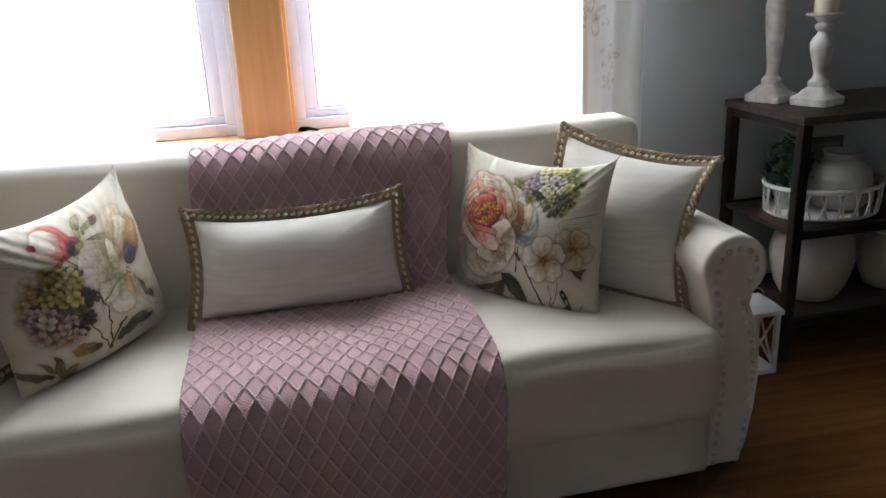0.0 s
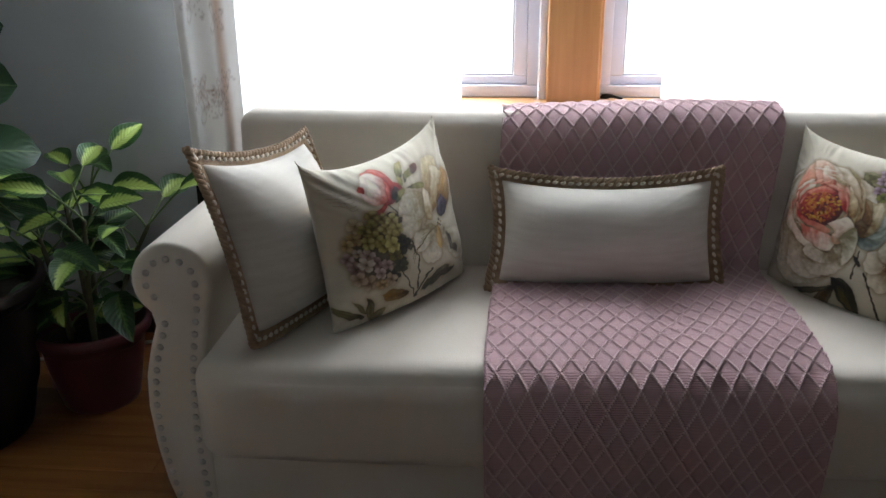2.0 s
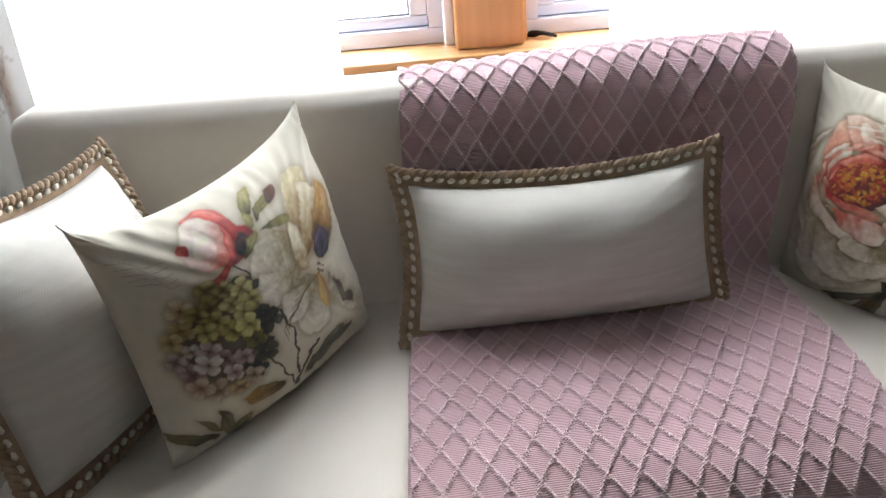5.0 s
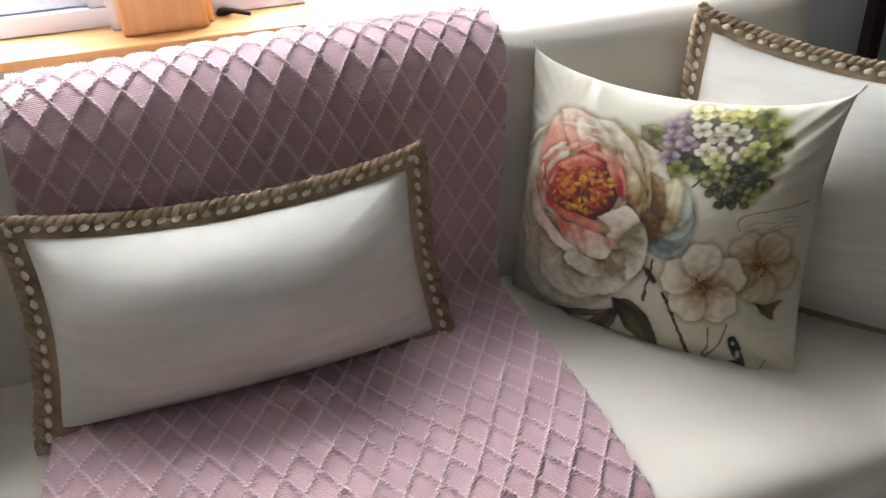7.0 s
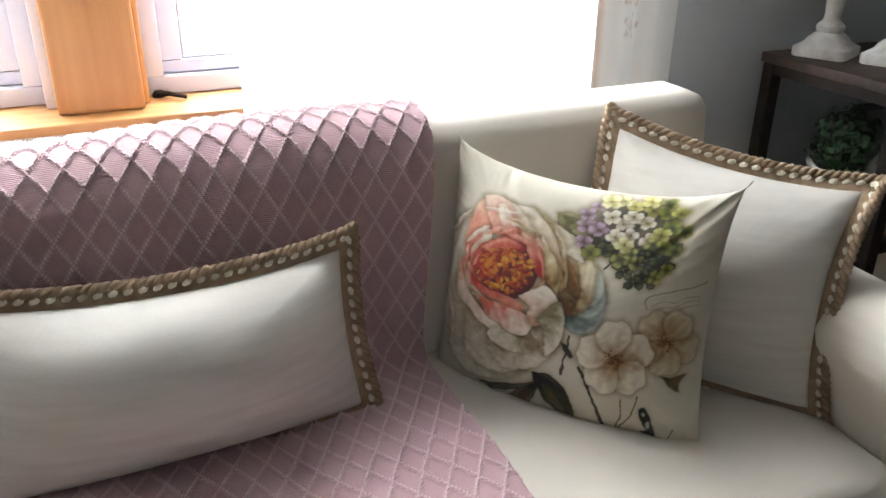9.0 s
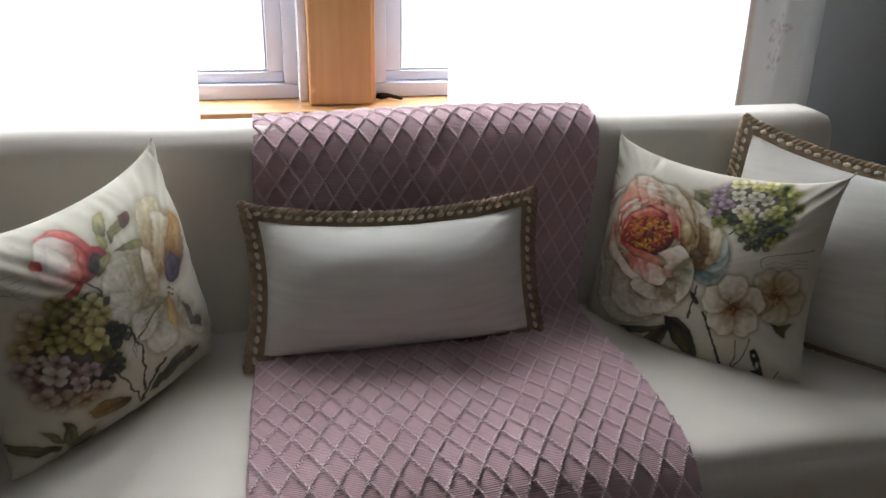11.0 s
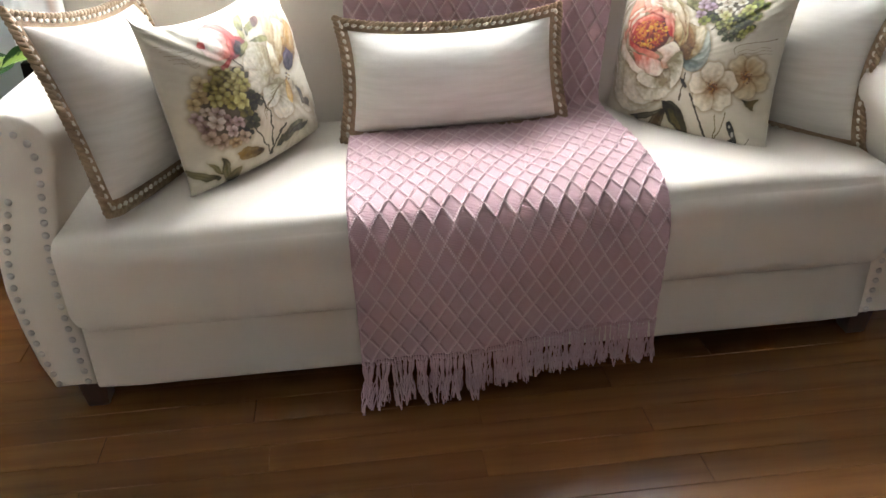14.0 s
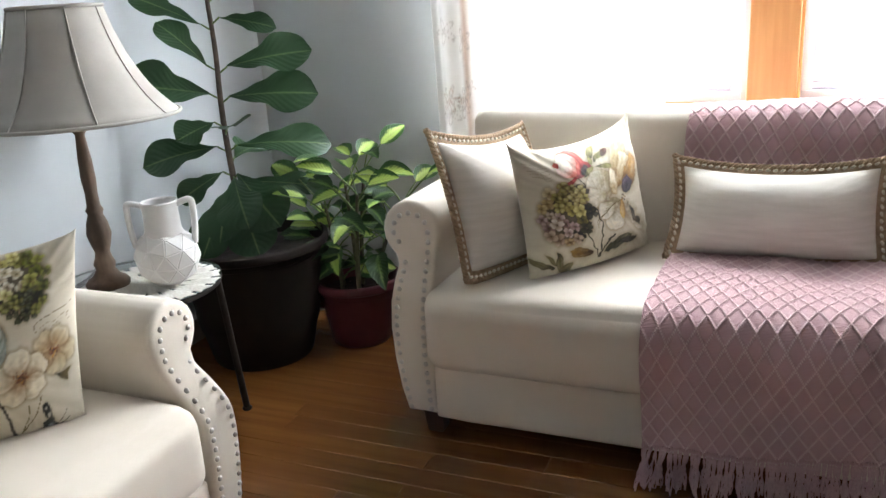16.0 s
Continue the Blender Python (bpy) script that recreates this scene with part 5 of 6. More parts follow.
def side_table():
    t = thing("side_table", (TX, TY, 0), "small round side table with glass top and dark legs", "side table")
    bm = bmesh.new()
    lathe(bm, [(0.251, 0.0), (0.255, 0.003), (0.255, 0.006), (0.251, 0.009)], TX, TY, 64, TZ - 0.009)
    top = part("tabletop", bm, M_TABLE_GLASS, t, "round clear glass top")
    bm = bmesh.new()
    pts = [(TX + 0.246 * math.cos(2 * math.pi * k / 64), TY + 0.246 * math.sin(2 * math.pi * k / 64), TZ - 0.0185) for k in range(64)]
    tube(bm, pts, 0.009, 8, True)
    part("rim", bm, M_STEEL, t, "dark metal rim", 180)
    for k in range(3):
        a = radians(42 + 120 * k)
        bm = bmesh.new()
        line = [(0.238, 0.476), (0.248, 0.34), (0.260, 0.17), (0.272, 0.008)]
        tube(bm, smooth_line([(TX + r * math.cos(a), TY + r * math.sin(a), z) for r, z in line], 2), 0.011, 8)
        lathe(bm, [(0.010, 0), (0.016, 0.004), (0.016, 0.010), (0.009, 0.016)], TX + 0.272 * math.cos(a), TY + 0.272 * math.sin(a), 12)
        part("leg", bm, M_STEEL, t, smooth=180)


side_table()


def doily(x, y, r):
    bm = bmesh.new()
    n, rows = 144, []
    for k in range(8):
        f = 0.06 + 0.94 * k / 7
        row = []
        for i in range(n):
            a = 2 * math.pi * i / n
            rr = r * f * (1 + (0.045 * abs(math.sin(a * 9)) - 0.02) * f ** 3)
            z = TZ + 0.0015 + 0.0012 * f * (1 + math.sin(a * 18)) + 0.004 * max(0.0, noise.noise(Vector((math.cos(a) * 2, math.sin(a) * 2, 1)))) * f
            row.append((x + rr * math.cos(a), y + rr * math.sin(a), z))
        rows.append(row)
    vs = loft(bm, rows, True, False)
    bm.faces.new(vs[0][::-1])
    # open eyelets between the rows of lace
    bm.faces.ensure_lookup_table()
    drop = []
    for k in (3, 6):
        for i in range(n):
            if (i // 2 + k) % 4 == 0:
                drop.append(bm.faces[k * n + i])
    bmesh.ops.delete(bm, geom=drop, context="FACES")
    ob = new("lace_doily", mesh_of("lace_doily", bm, M_LACE, 60, False))
    s = ob.modifiers.new("thickness", "SOLIDIFY")
    s.thickness, s.offset = 0.0015, 1
    return tagged(ob, "white crocheted lace doily on the glass table", "doily")


doily(-1.705, -0.675, 0.205)


def table_lamp(x, y):
    z0 = TZ + 0.001
    t = thing("table_lamp", (x, y, z0), "table lamp with turned brown post and ivory shade", "lamp")
    bm = bmesh.new()
    prof = [(0.062, 0.0), (0.064, 0.012), (0.055, 0.022), (0.040, 0.030), (0.034, 0.050), (0.040, 0.066), (0.031, 0.082), (0.026, 0.100), (0.036, 0.122), (0.044, 0.150),
            (0.038, 0.180), (0.026, 0.205), (0.032, 0.216), (0.024, 0.228), (0.022, 0.262), (0.026, 0.30), (0.024, 0.35), (0.019, 0.395), (0.016, 0.418), (0.024, 0.428), (0.022, 0.440), (0.012, 0.452), (0.010, 0.50)]
    lathe(bm, [(r * (0.80 if z > 0.03 else 1.0), z * 1.09) for r, z in prof], x, y, 28, z0)
    part("post", bm, M_LAMPWOOD, t, "turned weathered brown post", 60)
    bm = bmesh.new()
    shade = [(0.282, 0.504), (0.256, 0.528), (0.220, 0.568), (0.188, 0.618), (0.160, 0.676), (0.136, 0.742), (0.120, 0.804)]
    lathe(bm, shade, x, y, 64, z0, False)
    sh = part("shade", bm, M_SHADE, t, "ivory bell shade with piped seams", 180, False)
    m = sh.modifiers.new("thickness", "SOLIDIFY")
    m.thickness = 0.002
    for k in range(8):
        a = radians(12 + 45 * k)
        bm = bmesh.new()
        tube(bm, smooth_line([(x + (r + 0.002) * math.cos(a), y + (r + 0.002) * math.sin(a), z0 + z) for r, z in shade], 1), 0.0022, 6)
        part("piping", bm, M_SHADE, sh, smooth=180)
    for r, z in ((0.283, 0.504), (0.120, 0.805)):
        bm = bmesh.new()
        tube(bm, [(x + r * math.cos(2 * math.pi * k / 64), y + r * math.sin(2 * math.pi * k / 64), z0 + z) for k in range(64)], 0.0055, 8, True)
        part("trim", bm, M_SHADE, sh, smooth=180)
    bm = bmesh.new()
    for k in range(3):
        a = radians(20 + 120 * k)
        tube(bm, [(x, y, z0 + 0.784), (x + 0.118 * math.cos(a), y + 0.118 * math.sin(a), z0 + 0.799)], 0.002, 6)
    tube(bm, [(x, y, z0 + 0.54), (x, y, z0 + 0.799)], 0.004, 8)
    part("carrier", bm, M_STEEL, t, smooth=180)


table_lamp(-1.825, -0.715)


def jug(x, y):
    z0 = TZ + 0.0055
    t = thing("jug", (x, y, z0), "white porcelain two-handled jug with faceted body", "vase")
    bm = bmesh.new()
    bmesh.ops.create_icosphere(bm, subdivisions=2, radius=1.0, matrix=pose(x, y, z0 + 0.085, 12, 8, 20) @ Matrix.Diagonal((0.094, 0.094, 0.090, 1)))
    for v in bm.verts:
        v.co.z = max(v.co.z, z0)
    # raised outlines: every other facet is pushed out
    faces = list(bm.faces)
    r = bmesh.ops.inset_individual(bm, faces=faces, thickness=0.0035, depth=0.0022)
    part("body", bm, M_PORCELAIN, t, "white body with raised facets", 22)
    bm = bmesh.new()
    lathe(bm, [(0.060, 0.145), (0.052, 0.168), (0.050, 0.215), (0.052, 0.243), (0.054, 0.248), (0.051, 0.252), (0.045, 0.248), (0.043, 0.200), (0.041, 0.165)], x, y, 36, z0)
    part("neck", bm, M_PORCELAIN, t, smooth=50)
    for s in (-1, 1):
        dx, dy = s * math.cos(radians(30)), s * math.sin(radians(30))
        line = smooth_line([(x + dx * r2, y + dy * r2, z0 + z) for r2, z in ((0.048, 0.238), (0.072, 0.248), (0.089, 0.249), (0.094, 0.238), (0.092, 0.17), (0.084, 0.118))], 2)
        bm = bmesh.new()
        tube(bm, line, 0.0095, 8)
        part("handle", bm, M_PORCELAIN, t, smooth=180)


jug(-1.635, -0.655)


def leaf_mesh(name, length, width, shape, material, droop, fold, wave, seed):
    """A leaf that lies along +x, its upper side up; shape(s) gives its half width."""
    bm = bmesh.new()
    uvl = bm.loops.layers.uv.new("leaf")
    n, m = 16, 8
    grid, where = [], {}
    for i in range(n + 1):
        s = i / n
        row = []
        for j in range(m + 1):
            t = -1 + 2 * j / m
            w = width * shape(s)
            rip = wave * math.sin(s * 13 + seed + (1 if t > 0 else 2)) * abs(t) ** 1.5
            x = length * (s - 0.10 * droop * s * s)
            z = fold * width * abs(t) ** 1.3 * shape(s) - droop * length * 0.42 * s ** 2.1 + rip * length
            v = bm.verts.new((x, t * w * 0.5, z))
            where[v] = (0.5 + t * 0.5, s)
            row.append(v)
        grid.append(row)
    for a, b in zip(grid, grid[1:]):
        for j in range(m):
            f = bm.faces.new((a[j], a[j + 1], b[j + 1], b[j]))
            for lp in f.loops:
                lp[uvl].uv = where[lp.vert]
    return mesh_of(name, bm, material, 180)


def flower_pot(parent, x, y, r0, r1, h, material, label, bands=()):
    bm = bmesh.new()
    prof = [(r0, 0.0), (r0 + 0.004, 0.006)]
    for k in range(1, 13):
        f = k / 13
        r = r0 + (r1 - r0) * f ** 0.8
        prof.append((r + (0.006 if any(abs(f - b) < 0.04 for b in bands) else 0), h * f))
    prof += [(r1 + 0.004, h - 0.035), (r1 + 0.014, h - 0.03), (r1 + 0.016, h - 0.004), (r1 + 0.012, h), (r1 + 0.002, h), (r1 - 0.004, h - 0.01), (r1 - 0.012, h - 0.06)]
    lathe(bm, prof, x, y, 48)
    part("pot", bm, material, parent, label, 50)
    bm = bmesh.new()
    rows = [[(x + (r1 - 0.006) * f * math.cos(2 * math.pi * i / 32), y + (r1 - 0.006) * f * math.sin(2 * math.pi * i / 32),
              h - 0.055 + 0.012 * noise.noise(Vector((f * 9 * math.cos(i), f * 9 * math.sin(i), 2)))) for i in range(32)] for f in (0.02, 0.25, 0.5, 0.75, 1.0)]
    vs = loft(bm, rows, True, False)
    bm.faces.new(vs[0])
    part("soil", bm, M_SOIL, parent, "dark potting soil", 60)


def fiddle_fig():
    x, y = -1.79, -0.06
    t = thing("fiddle_leaf_fig", (x, y, 0), "tall fiddle-leaf fig in a large dark brown pot", "plant")
    flower_pot(t, x, y, 0.185, 0.274, 0.465, M_POT_DARK, "large dark brown pot", (0.30, 0.36))
    stem_pts = smooth_line([(x - 0.01, y, 0.39), (x - 0.035, y + 0.01, 0.55), (x - 0.06, y + 0.02, 0.78), (x - 0.072, y + 0.03, 0.95), (x - 0.06, y + 0.03, 1.15), (x - 0.075, y + 0.035, 1.35), (x - 0.07, y + 0.04, 1.58)], 2)
    bm = bmesh.new()
    tube(bm, stem_pts, [0.014 - 0.008 * k / (len(stem_pts) - 1) for k in range(len(stem_pts))], 10)
    part("trunk", bm, M_BARK, t, "grey-brown slender trunk", 180)

    def fiddle(s):
        return max(0.02, (math.sin(math.pi * min(1.0, s) ** 1.45) ** 0.62) * (0.50 + 0.72 * s) * (1 - 0.25 * math.exp(-((s - 0.42) / 0.10) ** 2)))
    # height on the trunk, turn, length, width, rise
    leaves = [(1.07, 28, 0.30, 0.150, 12), (0.965, 18, 0.31, 0.150, 4), (0.79, 30, 0.34, 0.130, 2), (1.24, 8, 0.20, 0.070, -8), (1.08, 214, 0.22, 0.10, 52), (0.98, 226, 0.28, 0.17, 14),
              (0.85, -42, 0.16, 0.13, 22), (0.79, 224, 0.27, 0.14, -2), (0.70, 230, 0.19, 0.09, -24), (0.63, 256, 0.26, 0.13, -52), (0.68, -48, 0.23, 0.16, -34), (0.655, 36, 0.29, 0.08, -6), (0.69, -20, 0.25, 0.18, -40), (0.60, -36, 0.22, 0.16, -58), (0.65, -82, 0.21, 0.14, -48),
              (1.22, 206, 0.27, 0.08, 28), (1.31, 86, 0.22, 0.14, 34), (1.33, -60, 0.24, 0.15, 20), (1.40, 200, 0.25, 0.14, 38), (1.46, 40, 0.26, 0.15, 42), (0.88, 244, 0.15, 0.11, -12), (1.55, 280, 0.20, 0.12, 66), (0.74, 100, 0.24, 0.14, 10)]
    r2 = random.Random(3)
    for k, (z, turn, ln, wd, rise) in enumerate(leaves):
        p = min(stem_pts, key=lambda q: abs(q.z - z))
        me = leaf_mesh("leaf", ln * 1.05, wd * 1.18, fiddle, M_FIG, 0.35 + 0.25 * ((k * 7) % 5) / 5, 0.12, 0.022, k)
        a, e = radians(turn), radians(rise)
        start = Vector((p.x + 0.035 * math.cos(a), p.y + 0.035 * math.sin(a), z + 0.012))
        piece("leaf", me, t, pose(*start) @ pose(0, 0, 0, 0, -rise, turn) @ pose(0, 0, 0, 58 * math.cos(radians(turn - 24)) + r2.uniform(-12, 12)))
        bm = bmesh.new()
        tube(bm, [(p.x, p.y, z - 0.012), (p.x + 0.018 * math.cos(a), p.y + 0.018 * math.sin(a), z), tuple(start)], 0.0035, 6)
        part("leaf_stalk", bm, M_STEM, t, smooth=180)


fiddle_fig()


def dumb_cane():
    x, y = -1.475, 0.160
    t = thing("dumb_cane_plant", (x, y, 0), "bushy variegated green plant in a maroon pot", "plant")
    flower_pot(t, x, y, 0.108, 0.158, 0.262, M_POT_RED, "maroon plastic pot", (0.85,))
    r2 = random.Random(15)

    def oval(s):
        return max(0.02, math.sin(math.pi * s ** 0.80) ** 0.7)
    shapes = [leaf_mesh("leaf", 0.150 + 0.008 * k, 0.080 + 0.007 * (k % 3), oval, M_DIEF if k < 3 else M_DIEF_DARK, 0.45 + 0.14 * k, 0.22, 0.010, k * 1.7) for k in range(5)]
    canes = [(-0.05, -0.03, 0.54, -0.03, -0.02), (0.03, -0.05, 0.61, 0.06, -0.05), (0.06, 0.03, 0.55, 0.14, 0.02), (-0.01, 0.05, 0.65, 0.02, 0.06), (-0.07, 0.02, 0.44, -0.05, -0.04), (0.01, -0.01, 0.63, 0.0, -0.03)]
    for cx, cy, top, lx, ly in canes:
        line = smooth_line([(x + cx, y + cy, 0.17), (x + cx + lx * 0.3, y + cy + ly * 0.3, 0.20 + (top - 0.2) * 0.5), (x + cx + lx, y + cy + ly, top)], 2)
        bm = bmesh.new()
        tube(bm, line, [0.010 - 0.004 * k / (len(line) - 1) for k in range(len(line))], 8)
        part("cane", bm, M_CANE, t, smooth=180)
        count = 10
        for k in range(count):
            f = 0.34 + 0.66 * k / (count - 1)
            p = line[int(f * (len(line) - 1))]
            turn = 137.5 * k + r2.uniform(-25, 25) + 90 * canes.index((cx, cy, top, lx, ly))
            rise = -12 + 62 * f ** 2 + r2.uniform(-12, 12)
            a, reach = radians(turn), r2.uniform(0.05, 0.11)
            q = Vector((p.x + reach * math.cos(a), p.y + reach * math.sin(a), p.z + 0.05 + reach * 0.55 * f))
            if q.x < -2.08 + 0.2 or q.y > WALL_Y - 0.22 and math.sin(a) > 0:
                continue
            bm = bmesh.new()
            tube(bm, smooth_line([tuple(p), (p.x + 0.4 * reach * math.cos(a), p.y + 0.4 * reach * math.sin(a), p.z + 0.045), tuple(q)], 1), 0.0032, 6)
            part("leaf_stalk", bm, M_STEM, t, smooth=180)
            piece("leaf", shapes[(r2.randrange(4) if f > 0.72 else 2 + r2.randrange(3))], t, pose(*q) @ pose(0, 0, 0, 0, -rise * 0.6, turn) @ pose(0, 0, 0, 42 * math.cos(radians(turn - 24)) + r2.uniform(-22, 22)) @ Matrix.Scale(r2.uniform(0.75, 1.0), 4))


dumb_cane()

bm = bmesh.new()
tube(bm, smooth_line([(-1.98, 0.40, 0.006), (-1.80, 0.36, 0.006), (-1.70, 0.42, 0.006), (-1.55, 0.50, 0.006), (-1.35, 0.56, 0.006)], 3), 0.006, 8)
tagged(new("cable", mesh_of("cable", bm, M_CABLE, 180)), "pale electric cable lying on the floor", "cable")
# added block that stands in for an unidentified dark shape
bm = cushion_box(-1.20, -1.07, 0.40, 0.49, 0.0, 0.62, 0.008, 3)
tagged(new("dark_block", mesh_of("dark_block", bm, M_POT_DARK, 60)), "narrow dark block behind the sofa arm, stand-in for an unidentified shape", "box")


# ---- shelf side ----
SX0, SX1, SY0, SY1 = 1.612, 2.63, 0.130, 0.570


def shelf_unit():
    s = thing("shelf_unit", ((SX0 + SX1) / 2, (SY0 + SY1) / 2, 0), "dark brown console shelf with black frame, three boards", "shelf")
    w = 0.036
    for x in (SX0, SX1 - w):
        for y in (SY0, SY1 - w):
            part("post", boxes((x, x + w, y, y + w, 0.0, 0.828, 0.003)), M_STEEL, s)
    part("top_board", boxes((SX0 - 0.006, SX1 + 0.006, SY0 - 0.006, SY1 + 0.006, 0.829, 0.855, 0.004)), M_SHELF_WOOD, s, "dark brown wooden top")
    for z in (0.455, 0.135):
        part("shelf_board", boxes((SX0 + 0.004, SX1 - 0.004, SY0 + w + 0.001, SY1 - w - 0.001, z, z + 0.018, 0.003)), M_SHELF_WOOD, s)
        for y in (SY0 + 0.004, SY1 - w + 0.004):
            part("rail", boxes((SX0 + w + 0.001, SX1 - w - 0.001, y, y + 0.027, z - 0.012, z + 0.018, 0.002)), M_STEEL, s)
    for x in (SX0, SX1 - w):
        part("rail", boxes((x + 0.004, x + w - 0.004, SY0 + w + 0.001, SY1 - w - 0.001, 0.80, 0.828, 0.002)), M_STEEL, s)


shelf_unit()


def candlestick(x, y, h, turn, label, candle_h):
    z0 = 0.8555
    t = thing("candlestick", (x, y, z0), label, "candle holder", "candlesticks on the shelf")
    bm = bmesh.new()

    def square(a, z):
        # square foot that turns into a round shaft
        k = min(1.0, max(0.0, (0.075 - z) / 0.05))
        b = (a - radians(turn)) % (math.pi / 2) - math.pi / 4
        return 1 + k * (min(1.30, 1.0 / max(0.77, math.cos(math.pi / 4 - abs(b)))) - 1)
    prof = [(0.066, 0.0), (0.068, 0.004), (0.068, 0.024), (0.062, 0.028), (0.050, 0.036), (0.046, 0.046), (0.030, 0.060), (0.034, 0.068), (0.034, 0.076), (0.022, 0.088), (0.019, 0.10)]
    body = h - 0.17
    for f, r in ((0.10, 0.021), (0.30, 0.027), (0.55, 0.036), (0.75, 0.040), (0.90, 0.034), (1.0, 0.022)):
        prof.append((r, 0.10 + body * f))
    prof += [(0.018, h - 0.06), (0.028, h - 0.052), (0.030, h - 0.040), (0.020, h - 0.030), (0.034, h - 0.014), (0.058, h - 0.010), (0.060, h - 0.002), (0.056, h)]
    lathe(bm, prof, x, y, 40, z0, True, square)
    part("stand", bm, M_DISTRESS, t, "carved whitewashed stand", 38)
    bm = bmesh.new()
    lathe(bm, [(0.058, h - 0.009), (0.0615, h - 0.006), (0.0585, h - 0.003)], x, y, 32, z0, False)
    part("ring", bm, M_NAIL, t, "thin silver ring", 180)
    bm = bmesh.new()
    lathe(bm, [(0.037, h + 0.0002), (0.038, h + 0.004), (0.038, h + candle_h - 0.004), (0.034, h + candle_h), (0.012, h + candle_h - 0.004), (0.002, h + candle_h - 0.005)], x, y, 32, z0)
    c = part("candle", bm, M_WAX, t, "ivory pillar candle", 50)
    bm = bmesh.new()
    tube(bm, [(x, y, z0 + h + candle_h - 0.006), (x + 0.001, y, z0 + h + candle_h + 0.012)], 0.0012, 6)
    part("wick", bm, M_BLACK, c)


candlestick(1.722, 0.475, 0.46, 25, "tall whitewashed carved wooden candlestick with candle", 0.12)
candlestick(1.806, 0.335, 0.30, 25, "short whitewashed carved wooden candlestick with candle", 0.12)


def basket(x, y, rx, ry):
    z0, h = 0.4735, 0.105
    b = thing("basket", (x, y, z0), "white woven rattan tray basket on the middle shelf", "basket")

    def oval(n, z, k=1.0):
        return [(x + rx * k * math.cos(2 * math.pi * i / n), y + ry * k * math.sin(2 * math.pi * i / n), z) for i in range(n)]
    bm = bmesh.new()
    loft(bm, [oval(40, z0 + 0.0005, 0.95), oval(40, z0 + 0.009, 0.95)])
    part("bottom", bm, M_RATTAN, b)
    for z, k, r in ((z0 + 0.010, 0.96, 0.007), (z0 + h, 1.0, 0.009)):
        bm = bmesh.new()
        tube(bm, oval(48, z, k), r, 8, True)
        part("hoop", bm, M_RATTAN, b, smooth=180)
    bm = bmesh.new()
    n = 44
    for i in range(n):
        a0, a1 = 2 * math.pi * i / n, 2 * math.pi * (i + (0.9 if i % 2 else -0.9)) / n
        p = [(x + rx * 0.97 * math.cos(a0), y + ry * 0.97 * math.sin(a0), z0 + 0.010), (x + rx * 1.0 * math.cos((a0 + a1) / 2), y + ry * 1.0 * math.sin((a0 + a1) / 2), z0 + h * 0.5), (x + rx * 1.0 * math.cos(a1), y + ry * 1.0 * math.sin(a1), z0 + h)]
        tube(bm, smooth_line(p, 1), 0.0042, 5)
    lat = part("weave", bm, M_RATTAN, b, "open woven side", 180)
    lat["kind"] = "stuff"


basket(1.865, 0.335, 0.205, 0.165)


def pot_jar(name, x, y, z0, prof, material, label):
    bm = bmesh.new()
    lathe(bm, prof, 0, 0, 40)
    ob = new(name, mesh_of(name, bm, material, 50))
    ob.matrix_basis = pose(x, y, z0)
    return tagged(ob, label, "jar")


pot_jar("stoneware_jar", 1.925, 0.325, 0.483, [(0.060, 0), (0.085, 0.01), (0.105, 0.05), (0.108, 0.10), (0.098, 0.14), (0.070, 0.168), (0.058, 0.176), (0.060, 0.196), (0.066, 0.202), (0.060, 0.204), (0.052, 0.198), (0.050, 0.17), (0.08, 0.12), (0.07, 0.03)],
        M_STONE, "grey stoneware jar standing in the basket")
pot_jar("ceramic_jar", 1.850, 0.335, 0.1535, [(0.085, 0), (0.095, 0.004), (0.122, 0.05), (0.142, 0.12), (0.146, 0.17), (0.136, 0.22), (0.112, 0.258), (0.095, 0.268), (0.093, 0.276), (0.085, 0.276), (0.083, 0.266), (0.12, 0.22), (0.13, 0.15), (0.1, 0.03)],
        M_CREAM_JAR, "large round cream glazed jar on the bottom shelf")
pot_jar("ceramic_jar", 2.190, 0.335, 0.1535, [(0.075, 0), (0.085, 0.004), (0.105, 0.05), (0.118, 0.11), (0.116, 0.15), (0.098, 0.19), (0.075, 0.205), (0.074, 0.214), (0.066, 0.214), (0.064, 0.20), (0.10, 0.15), (0.09, 0.03)],
        M_CREAM_JAR, "round cream glazed jar on the bottom shelf")


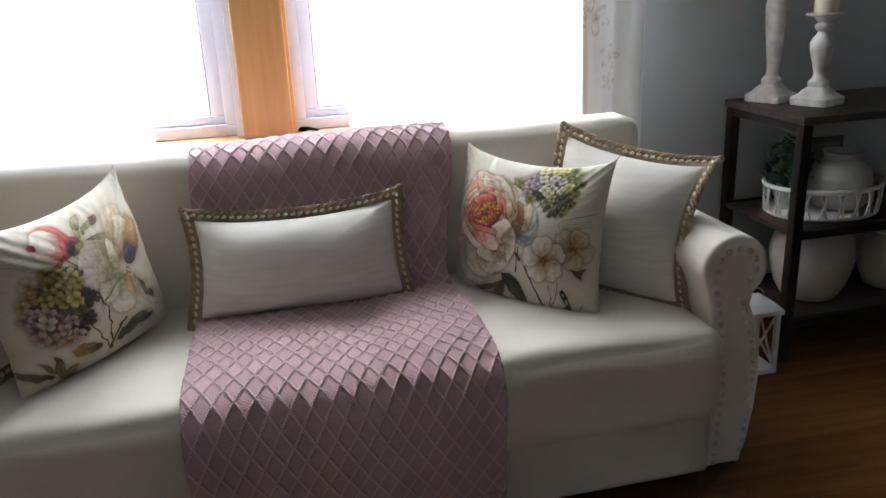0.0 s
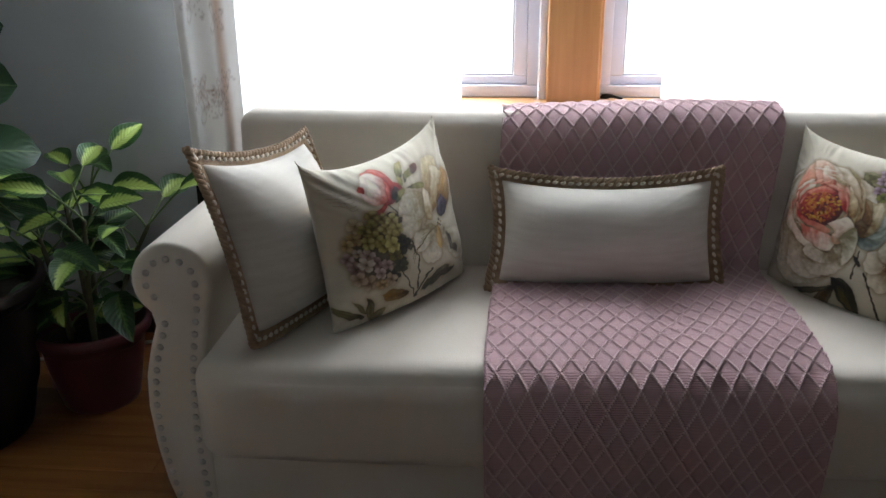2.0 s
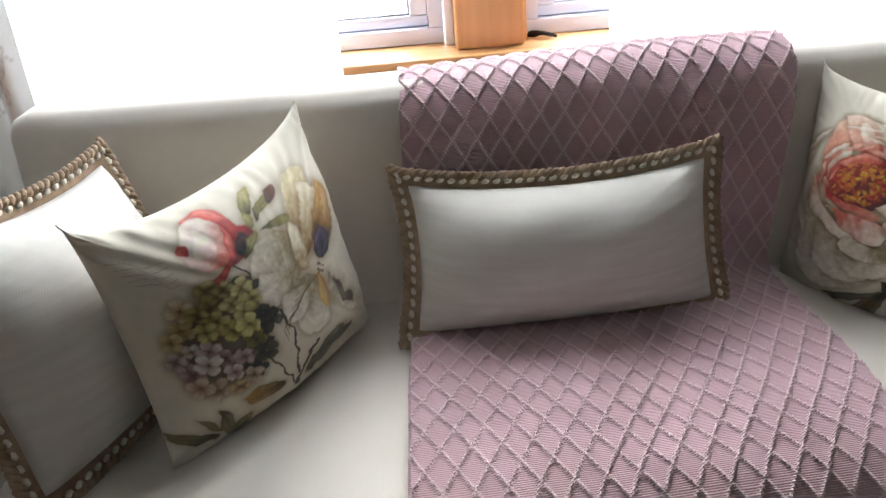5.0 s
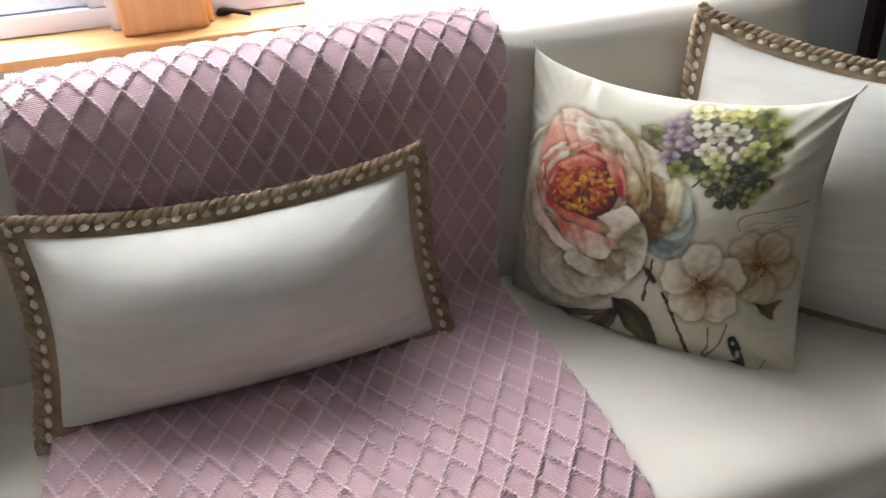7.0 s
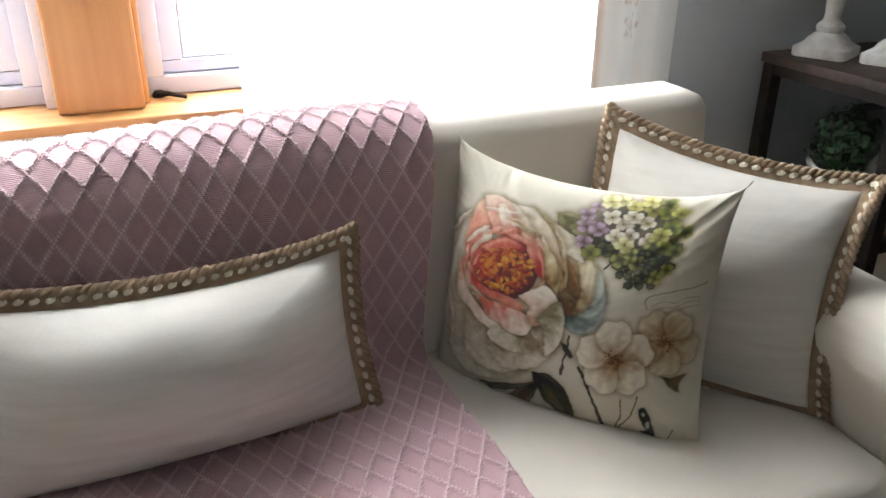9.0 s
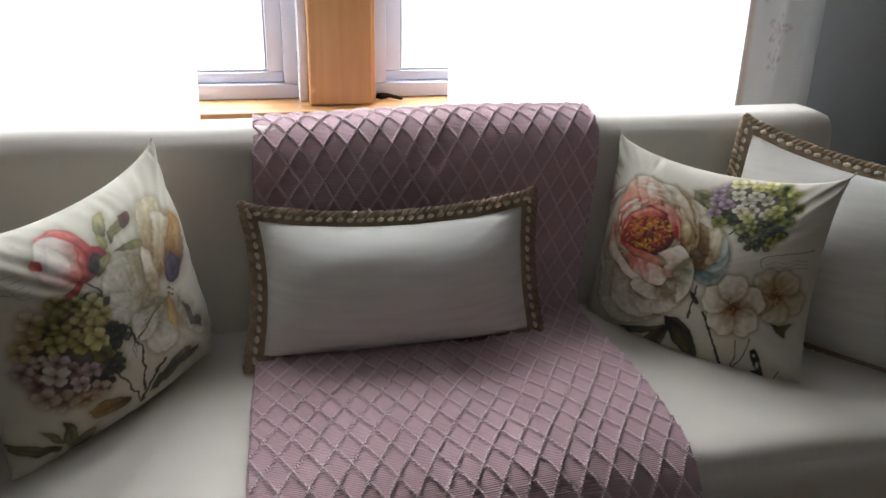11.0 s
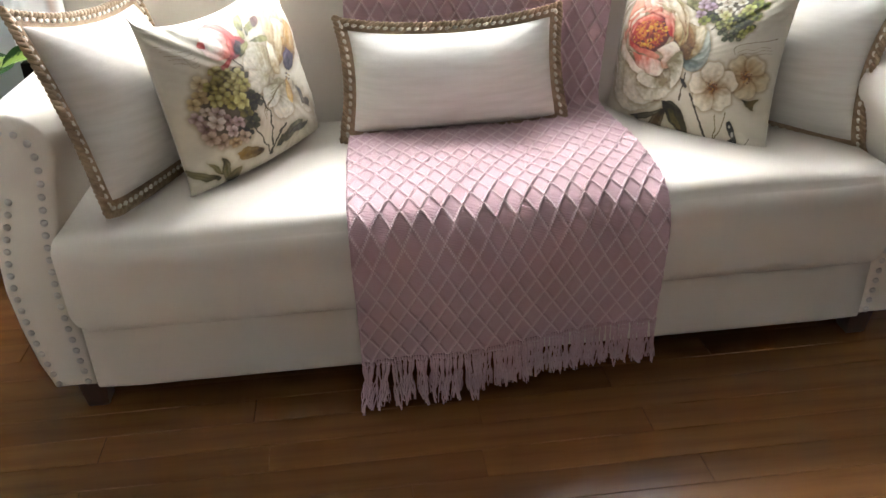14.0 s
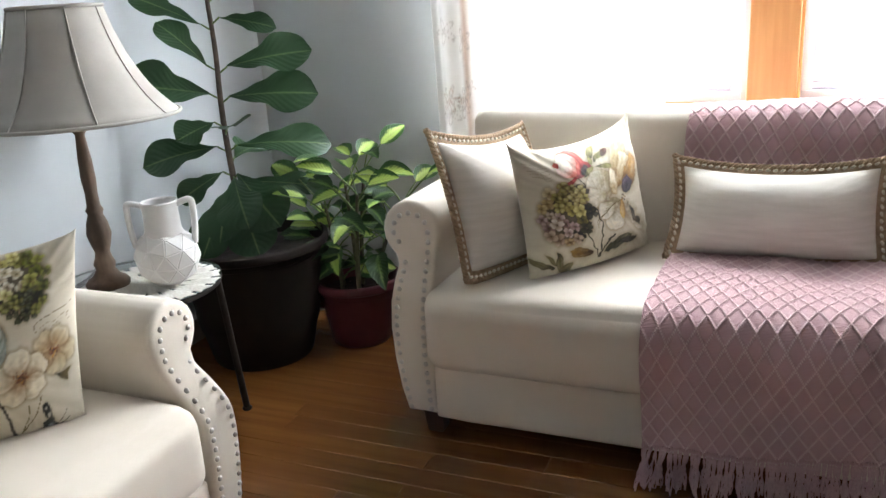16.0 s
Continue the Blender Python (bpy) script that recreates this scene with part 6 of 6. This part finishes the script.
def small_bush(x, y, z0):
    t = thing("potted_greenery", (x, y, z0), "small bushy green plant in the white basket", "plant")
    bm = bmesh.new()
    lathe(bm, [(0.035, 0), (0.05, 0.07), (0.054, 0.075), (0.05, 0.078), (0.045, 0.06)], x, y, 24, z0)
    part("pot", bm, M_RATTAN, t, "small white pot", 50)
    r2 = random.Random(4)
    bm = bmesh.new()
    uvl = bm.loops.layers.uv.new("leaf")
    for _ in range(620):
        d = Vector((r2.gauss(0, 1), r2.gauss(0, 1), r2.gauss(0.25, 1))).normalized()
        rad = 0.104 * r2.uniform(0.45, 1.0) ** 0.5 * (0.8 + 0.4 * noise.noise(d * 2.3))
        p = Vector((x, y, z0 + 0.155)) + Vector((d.x * rad, d.y * rad, d.z * rad * 1.15))
        side = d.orthogonal().normalized()
        side.rotate(Matrix.Rotation(r2.uniform(0, 6.28), 3, d))
        up = (d * 0.5 + d.cross(side)).normalized()
        a, b = 0.012 * r2.uniform(0.7, 1.3), 0.007
        vs = [bm.verts.new(p + q) for q in (-side * a, up * b, side * a, -up * b)]
        f = bm.faces.new(vs)
        for lp, uv in zip(f.loops, ((0.5, 0), (1, 0.5), (0.5, 1), (0, 0.5))):
            lp[uvl].uv = uv
    crown = part("foliage", bm, M_FIG, t, "small dense green leaves", 0, False)
    crown["kind"] = "stuff"
    bm = bmesh.new()
    for k in range(7):
        a = k * 0.9
        tube(bm, [(x + 0.01 * math.cos(a), y + 0.01 * math.sin(a), z0 + 0.05), (x + 0.05 * math.cos(a), y + 0.05 * math.sin(a), z0 + 0.17)], 0.002, 5)
    part("twigs", bm, M_STEM, t)


small_bush(1.755, 0.375, 0.483)

bm = boxes((1.90, 2.06, 0.492, 0.504, 0.4735, 0.70, 0.003))
f = tagged(new("photo_frame", mesh_of("photo_frame", bm, M_BLACK)), "dark photo frame leaning at the back of the shelf", "picture frame")
part("mat_board", boxes((1.92, 2.04, 0.4885, 0.4915, 0.495, 0.68)), M_CANVAS, f)

pic = tagged(new("wall_picture"), "wide dark-framed picture hanging on the grey wall", "picture frame")
pic.matrix_basis = pose(1.72, WALL_Y, 1.23)
part("frame_moulding", boxes((1.41, 2.03, WALL_Y - 0.026, WALL_Y - 0.001, 1.232, 1.262, 0.004), (1.41, 2.03, WALL_Y - 0.026, WALL_Y - 0.001, 1.72, 1.75, 0.004),
                              (1.41, 1.44, WALL_Y - 0.026, WALL_Y - 0.001, 1.2625, 1.7195, 0.004), (2.0, 2.03, WALL_Y - 0.026, WALL_Y - 0.001, 1.2625, 1.7195, 0.004)), M_SHELF_WOOD, pic)
part("print", boxes((1.4405, 1.9995, WALL_Y - 0.014, WALL_Y - 0.002, 1.2625, 1.7195)), M_CANVAS, pic)


def lantern(x, y):
    t = thing("lantern", (x, y, 0), "small white wooden lantern with crossed bars beside the sofa", "lantern")
    h, w = 0.215, 0.062
    part("base", boxes((x - w, x + w, y - w, y + w, 0.0, 0.018, 0.003)), M_TRIM, t)
    for sx in (-1, 1):
        for sy in (-1, 1):
            part("post", boxes((x + sx * w - 0.008 - sx * 0.008, x + sx * w + 0.008 - sx * 0.008, y + sy * w - 0.008 - sy * 0.008, y + sy * w + 0.008 - sy * 0.008, 0.0185, h, 0.002)), M_TRIM, t)
    bm = bmesh.new()
    rings = [[(x + a * s, y + b * s, z) for a, b in ((-1, -1), (1, -1), (1, 1), (-1, 1))] for s, z in ((w + 0.006, h + 0.0005), (w + 0.006, h + 0.016), (0.040, h + 0.042), (0.030, h + 0.046))]
    loft(bm, rings)
    part("roof", bm, M_TRIM, t)
    for a, b in (((-1, -1), (1, -1)), ((1, -1), (1, 1))):
        bm = bmesh.new()
        p, q = (x + a[0] * 0.05, y + a[1] * 0.05), (x + b[0] * 0.05, y + b[1] * 0.05)
        tube(bm, [(*p, 0.03), (*q, h - 0.01)], 0.004, 6)
        tube(bm, [(*q, 0.03), (*p, h - 0.01)], 0.004, 6)
        part("cross_bars", bm, M_TRIM, t)
    bm = bmesh.new()
    tube(bm, [(x + 0.032 * math.cos(radians(k * 12)), y, h + 0.045 + 0.034 * math.sin(radians(k * 12))) for k in range(16)], 0.002, 6)
    part("handle", bm, M_NAIL, t, "thin wire handle", 180)


lantern(1.495, 0.135)


# ---- the floor boards ----
ground = structure("floor", boxes((-2.33, 3.70, -4.4, 0.84, -0.12, -0.012)), M_LEG, "honey oak strip floor, varnished", "floor")


def board_mesh(length, width):
    bm = bmesh.new()
    c, h = 0.0012, 0.011
    rings = []
    for d, z in ((0.0, -h), (0.0, -c), (c, 0.0)):
        rings.append([(d, d, z), (length - d, d, z), (length - d, width - d, z), (d, width - d, z)])
    vs = loft(bm, rings, True, False)
    bm.faces.new(vs[-1])
    return mesh_of("plank", bm, M_FLOOR, 0)


BOARD = 0.083
BOARDS = [board_mesh(ln, BOARD - 0.0008) for ln in (0.62, 0.85, 1.1, 1.38)]
rng = random.Random(21)
rest = bmesh.new()
y, count = -4.2, 0
while y < WALL_Y:
    x = -2.13 - rng.uniform(0, 0.6)
    while x < 3.50:
        k = rng.randrange(4)
        ln = (0.62, 0.85, 1.1, 1.38)[k]
        a, b = max(x, -2.13), min(x + ln - 0.0008, 3.50)
        if b - a > 0.02:
            near = -2.4 < y and count < 300
            if near and a == x and b == x + ln - 0.0008:
                piece("plank", BOARDS[k], ground, pose(x, y, rng.uniform(-0.0004, 0.0002)))
                count += 1
            else:
                box(rest, a, b, y, y + BOARD - 0.0008, -0.011, -0.0002)
        x += ln
    y += BOARD
far = part("planks", rest, M_FLOOR, ground, smooth=0)
far["kind"] = "stuff"
